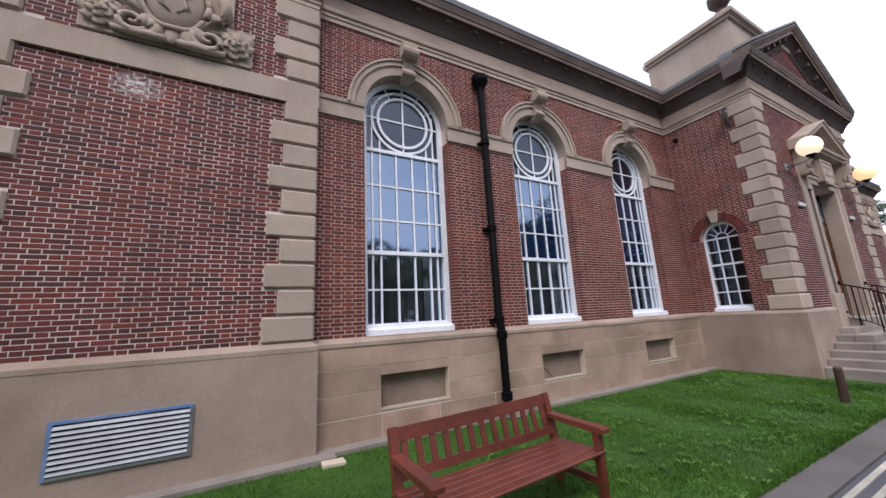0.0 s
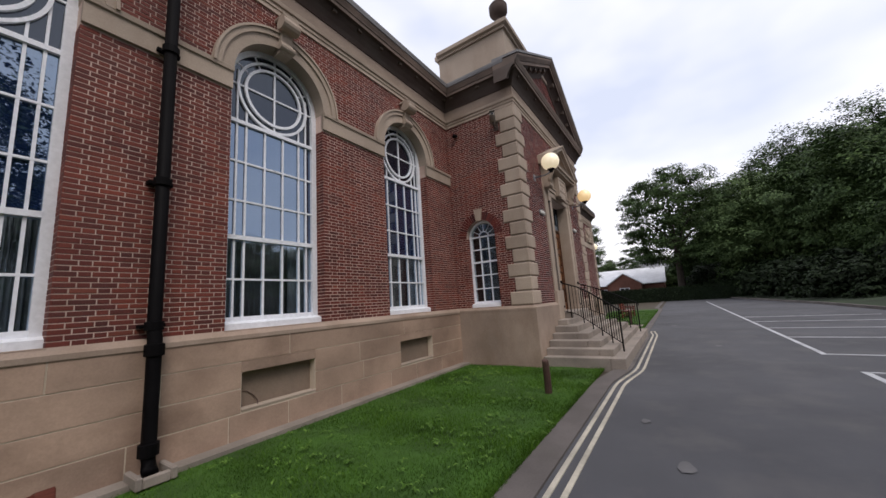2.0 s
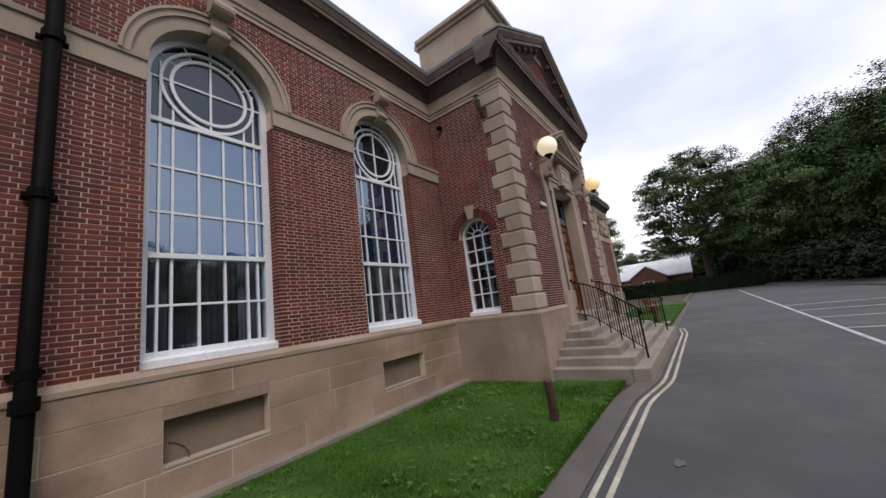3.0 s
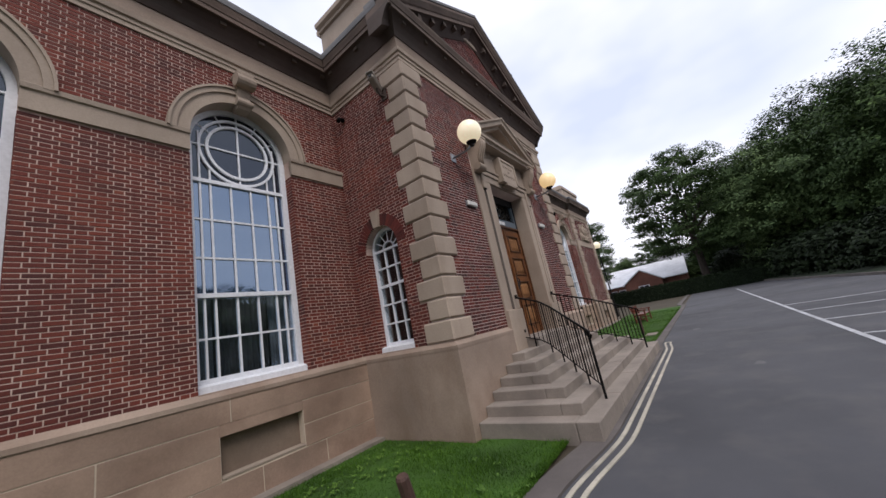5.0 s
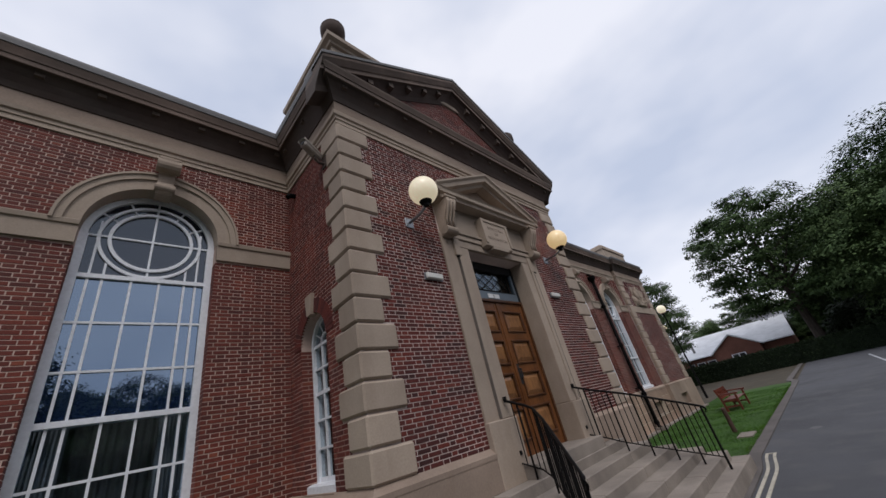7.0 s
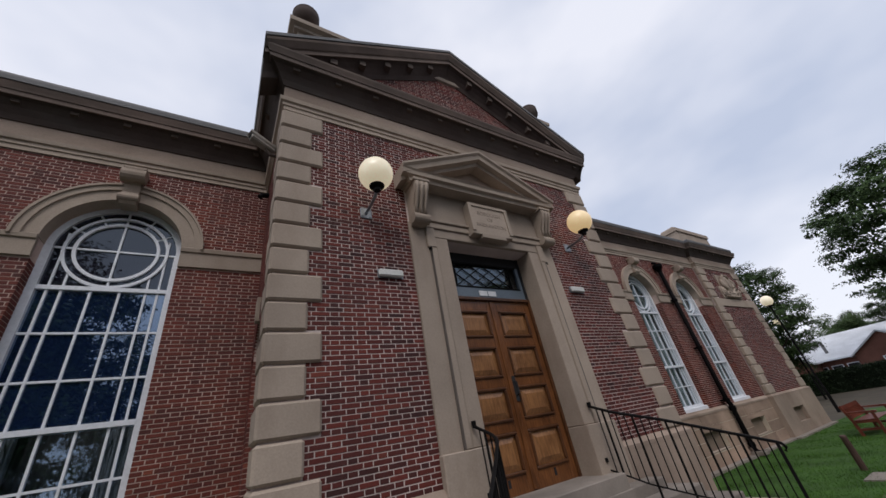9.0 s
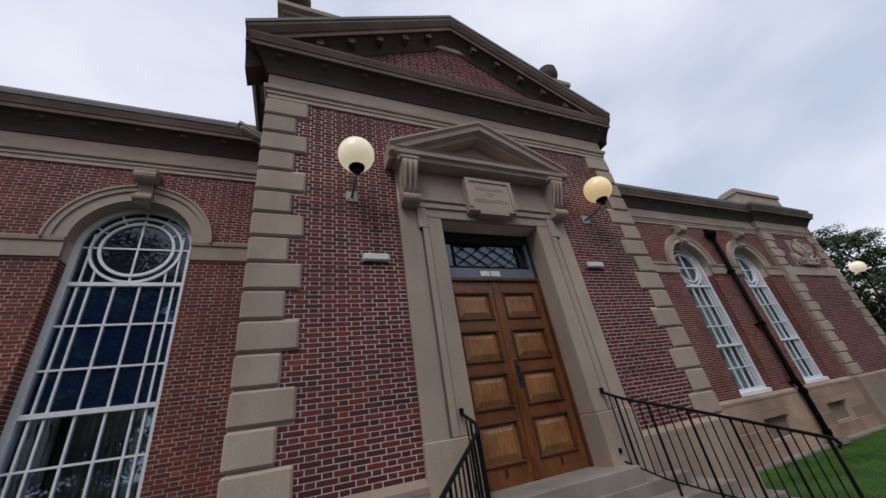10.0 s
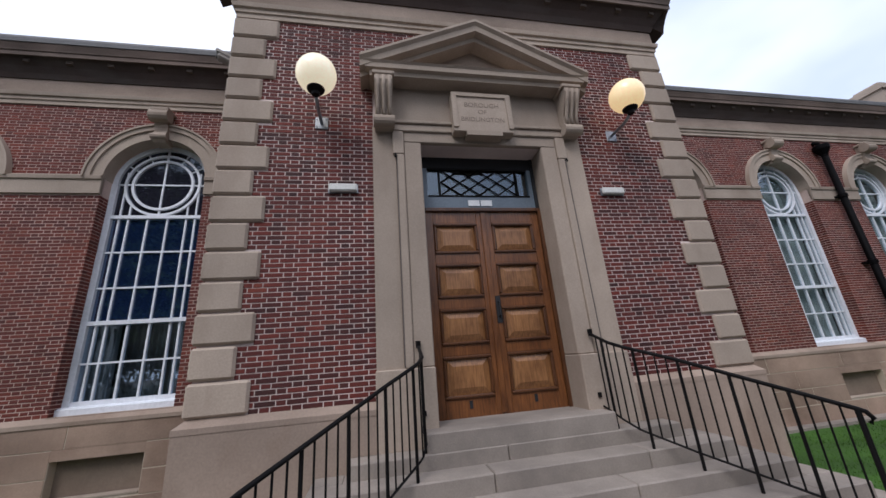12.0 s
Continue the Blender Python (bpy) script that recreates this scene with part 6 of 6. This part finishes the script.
def long_range(m, x_eave, depth, y0, y1, h, gables, label):
    """A low brick range whose roof faces the drive, with gabled bays pushed out of it."""
    ob = empty("house", m, label, "house", "bungalows")
    rise = depth * 0.40
    part("wall", bm_prism([(x_eave + 0.4, 0), (x_eave + depth * 2 - 0.4, 0), (x_eave + depth * 2 - 0.4, h), (x_eave + depth, h + rise), (x_eave + 0.4, h)], "y", y0, y1), HOUSE_BRICK, ob)
    for s in (-1, 1):
        xa = x_eave + depth - s * depth
        part("roof", bm_prism([(xa, h - 0.12), (xa, h + 0.04), (x_eave + depth, h + rise + 0.2), (x_eave + depth, h + rise + 0.03)], "y", y0 - 0.3, y1 + 0.3), ROOF_GREY if s < 0 else ROOF_PALE, ob)
    part("gutter", bm_tube([(x_eave - 0.05, y0 - 0.3, h - 0.08), (x_eave - 0.05, y1 + 0.3, h - 0.08)], 0.06, 8), WHITE, ob)
    part("flue", bm_tube([(x_eave + 1.7, y0 + 10.6, h + 0.4), (x_eave + 1.7, y0 + 10.6, h + 2.0)], 0.16, 10), LEAD, ob, "dark metal flue pipe")
    for yc, half, out, top in gables:
        gx = x_eave - out
        part("bay_wall", bm_prism([(yc - half, 0), (yc + half, 0), (yc + half, h), (yc, top), (yc - half, h)], "x", gx, x_eave + depth * 0.7), HOUSE_BRICK, ob)
        for s in (-1, 1):
            part("bay_roof", bm_prism([(yc + s * (half + 0.3), h - 0.22), (yc + s * (half + 0.3), h - 0.05), (yc, top + 0.18), (yc, top + 0.02)], "x", gx - 0.25, x_eave + depth * 0.7), ROOF_PALE, ob)
        w = box_part("window", (gx - 0.06, gx - 0.004, yc - 0.75, yc + 0.75, 1.25, 2.2), WHITE, ob)
        for q in (-0.34, 0.34):
            box_part("pane", (gx - 0.07, gx - 0.062, yc + q - 0.29, yc + q + 0.29, 1.32, 2.13), DARK, w)
    for k in range(3):
        yc = y0 + 8.9 + 1.3 * k
        w = box_part("window", (x_eave + 0.33, x_eave + 0.396, yc - 0.5, yc + 0.5, 1.25, 2.15), WHITE, ob)
        box_part("pane", (x_eave + 0.32, x_eave + 0.328, yc - 0.42, yc + 0.42, 1.32, 2.08), DARK, w)
    return ob


long_range(Matrix.Translation((0, 0, 0)), 67.5, 6.5, -3.6, 18.0, 2.8, ((1.9, 2.5, 1.6, 4.45), (11.2, 3.4, 2.6, 4.9)), "low brick range with pale roofs and gabled bays behind the hedge")
bungalow(Matrix.Translation((92, -6.0, 0)) @ pose(0, 0, 0, 0, 0, 90), 16, 13, 4.6, ROOF_GREY, "large plain hall with a grey roof beyond the trees")


def globe_post(x, y):
    ob = empty("lamp_post", Matrix.Translation((x, y, 0)), "tall slim dark lamp post with a cream globe", "lamp post", "lamp posts")
    part("pole", bm_tube([(0, 0, -0.1), (0, 0, 1.2), (0, 0, 1.25), (0, 0, 5.62)], [0.08, 0.075, 0.055, 0.04], 10), IRON, ob)
    part("collar", bm_lathe([(0.05, 5.56), (0.12, 5.66), (0.13, 5.71)], 14), IRON, ob)
    part("globe", bm_lathe([(max(0.004, 0.30 * math.sin(radians(a))), 5.95 - 0.30 * math.cos(radians(a))) for a in range(20, 181, 10)], 22), OPAL, ob, smooth=True)


globe_post(36.6, 0.75)
globe_post(49.0, 4.2)

# ---- bricks ----
RNG = random.Random(12)


def main_blocked(xs, extra):
    def fn(z):
        out = list(extra)
        if 4.96 < z < 5.33:
            return [(-50, 80)]
        for x in xs:
            if z < SPRING:
                out.append((x - WIN_R, x + WIN_R))
            elif z < SPRING + WIN_R + 0.2:
                h = math.sqrt(max(0.0, (WIN_R + 0.2) ** 2 - (z - SPRING) ** 2))
                out.append((x - h, x + h))
        return out
    return fn


def quoin_stop(x, sgn):
    def fn(z):
        k = int((z - Z_PL) / QH)
        ln = ((0.60 if k % 2 == 0 else 0.43) if x in (AX0, AX1, BX0, BX1) else (0.56 if k % 2 == 0 else 0.40)) - 0.006
        return (x - 0.1, x + ln) if sgn > 0 else (x - ln, x + 0.1)
    return fn


def pav_blocked(x0, x1):
    a, b = quoin_stop(x0, 1), quoin_stop(x1, -1)
    return lambda z: [(-50, 80)] if 4.95 < z < 5.31 else [a(z), b(z)]


def front_blocked(z):
    out = [quoin_stop(PX0, 1)(z), quoin_stop(PX1, -1)(z), (CX - 1.54, CX + 1.54)]
    return out if z < 5.65 else out[:2] + ([(CX - 1.1 + (z - 5.65) * 1.1, CX + 1.1 - (z - 5.65) * 1.1)] if z < 6.6 else [])


def side_blocked(z):
    k = int((z - Z_PL) / QH)
    ln = 0.56 if k % 2 == 0 else 0.40
    out = [(-PY - ln + 0.006, -PY + 0.2)]
    if z < SW_S:
        out.append((SW_C - SW_R, SW_C + SW_R))
    elif z < SW_S + SW_R + 0.22:
        h = math.sqrt(max(0.0, (SW_R + 0.22) ** 2 - (z - SW_S) ** 2))
        out.append((SW_C - h, SW_C + h))
    return out


def ped_blocked(z):
    h = max(0.0, (APEX - 0.45 - z) * (HALF - 0.5) / (APEX - 0.45 - 7.6))
    return [(-50, CX - h), (CX + h, 80)]


def reveal_bricks(wall, face, edges, z0, z1):
    """Bricks that line the sides of openings. edges: (u, way into the opening)."""
    v, f = [], []
    z, row = z0 + 0.005, 0
    while z + 0.046 <= z1:
        cuts = (0.003, -0.098, -0.30) if row % 2 else (0.003, -0.198, -0.30)
        for u, way in edges:
            for wa, wb in zip(cuts, cuts[1:]):
                i = len(v)
                out = 0.004 + RNG.uniform(-0.001, 0.001)
                for du in (-0.02 * way, out * way):
                    v.extend([face.at(u + du, w, q) for w, q in ((wa, z), (wb + 0.010, z), (wb + 0.010, z + 0.046), (wa, z + 0.046))])
                f.extend([(i, i + 1, i + 2, i + 3), (i + 4, i + 5, i + 6, i + 7), (i, i + 1, i + 5, i + 4), (i + 1, i + 2, i + 6, i + 5), (i + 2, i + 3, i + 7, i + 6), (i + 3, i, i + 4, i + 7)])
        z += 0.0573
        row += 1
    tagged(mesh_part("brickwork", as_mesh("brickwork", v, f, BRICK_WING), wall), kind="stuff")


for wl_, xs in ((wall_west, WIN_X), (wall_east, WX2)):
    reveal_bricks(wl_, MAIN, [(x + q * WIN_R, -q) for x in xs for q in (-1, 1)], Z_PL, 4.98)
reveal_bricks(wall_side, SIDE, [(SW_C - SW_R, 1), (SW_C + SW_R, -1)], Z_PL, SW_S)
lay_bricks(wall_west, MAIN, AX1, PX0 + 0.06, Z_PL, Z_TOP, main_blocked(WIN_X, ()), (2.7, 4.3, 1.5, 4.9), RNG, BRICK_WING)
lay_bricks(wall_front, FRONT, PX0, PX1, Z_PL, Z_TOP, front_blocked, (10.5, 12.1, 1.5, 5.2), RNG)
lay_bricks(wall_side, SIDE, -0.04, -PY, Z_PL, Z_TOP, side_blocked, (0.0, 2.0, 1.5, 4.6), RNG, BRICK_WING)
lay_bricks(wall_pav, PAV, AX0, AX1, Z_PL, Z_TOP, pav_blocked(AX0, AX1), (-1.6, -0.2, 1.5, 4.9), RNG)
lay_bricks(wall_east, MAIN, PX1 - 0.06, BX0, Z_PL, Z_TOP, main_blocked(WX2, ()), (0, 0, 0, 0), RNG, BRICK_WING)
lay_bricks(wall_pav_e, PAV, BX0, BX1, Z_PL, Z_TOP, pav_blocked(BX0, BX1), (0, 0, 0, 0), RNG)
PEDF = Face((0, PY - 0.03), (1, 0), (0, -1))
lay_bricks(pediment, PEDF, CX - 3.6, CX + 3.6, 7.68, APEX - 0.5, ped_blocked, (0, 0, 0, 0), RNG)
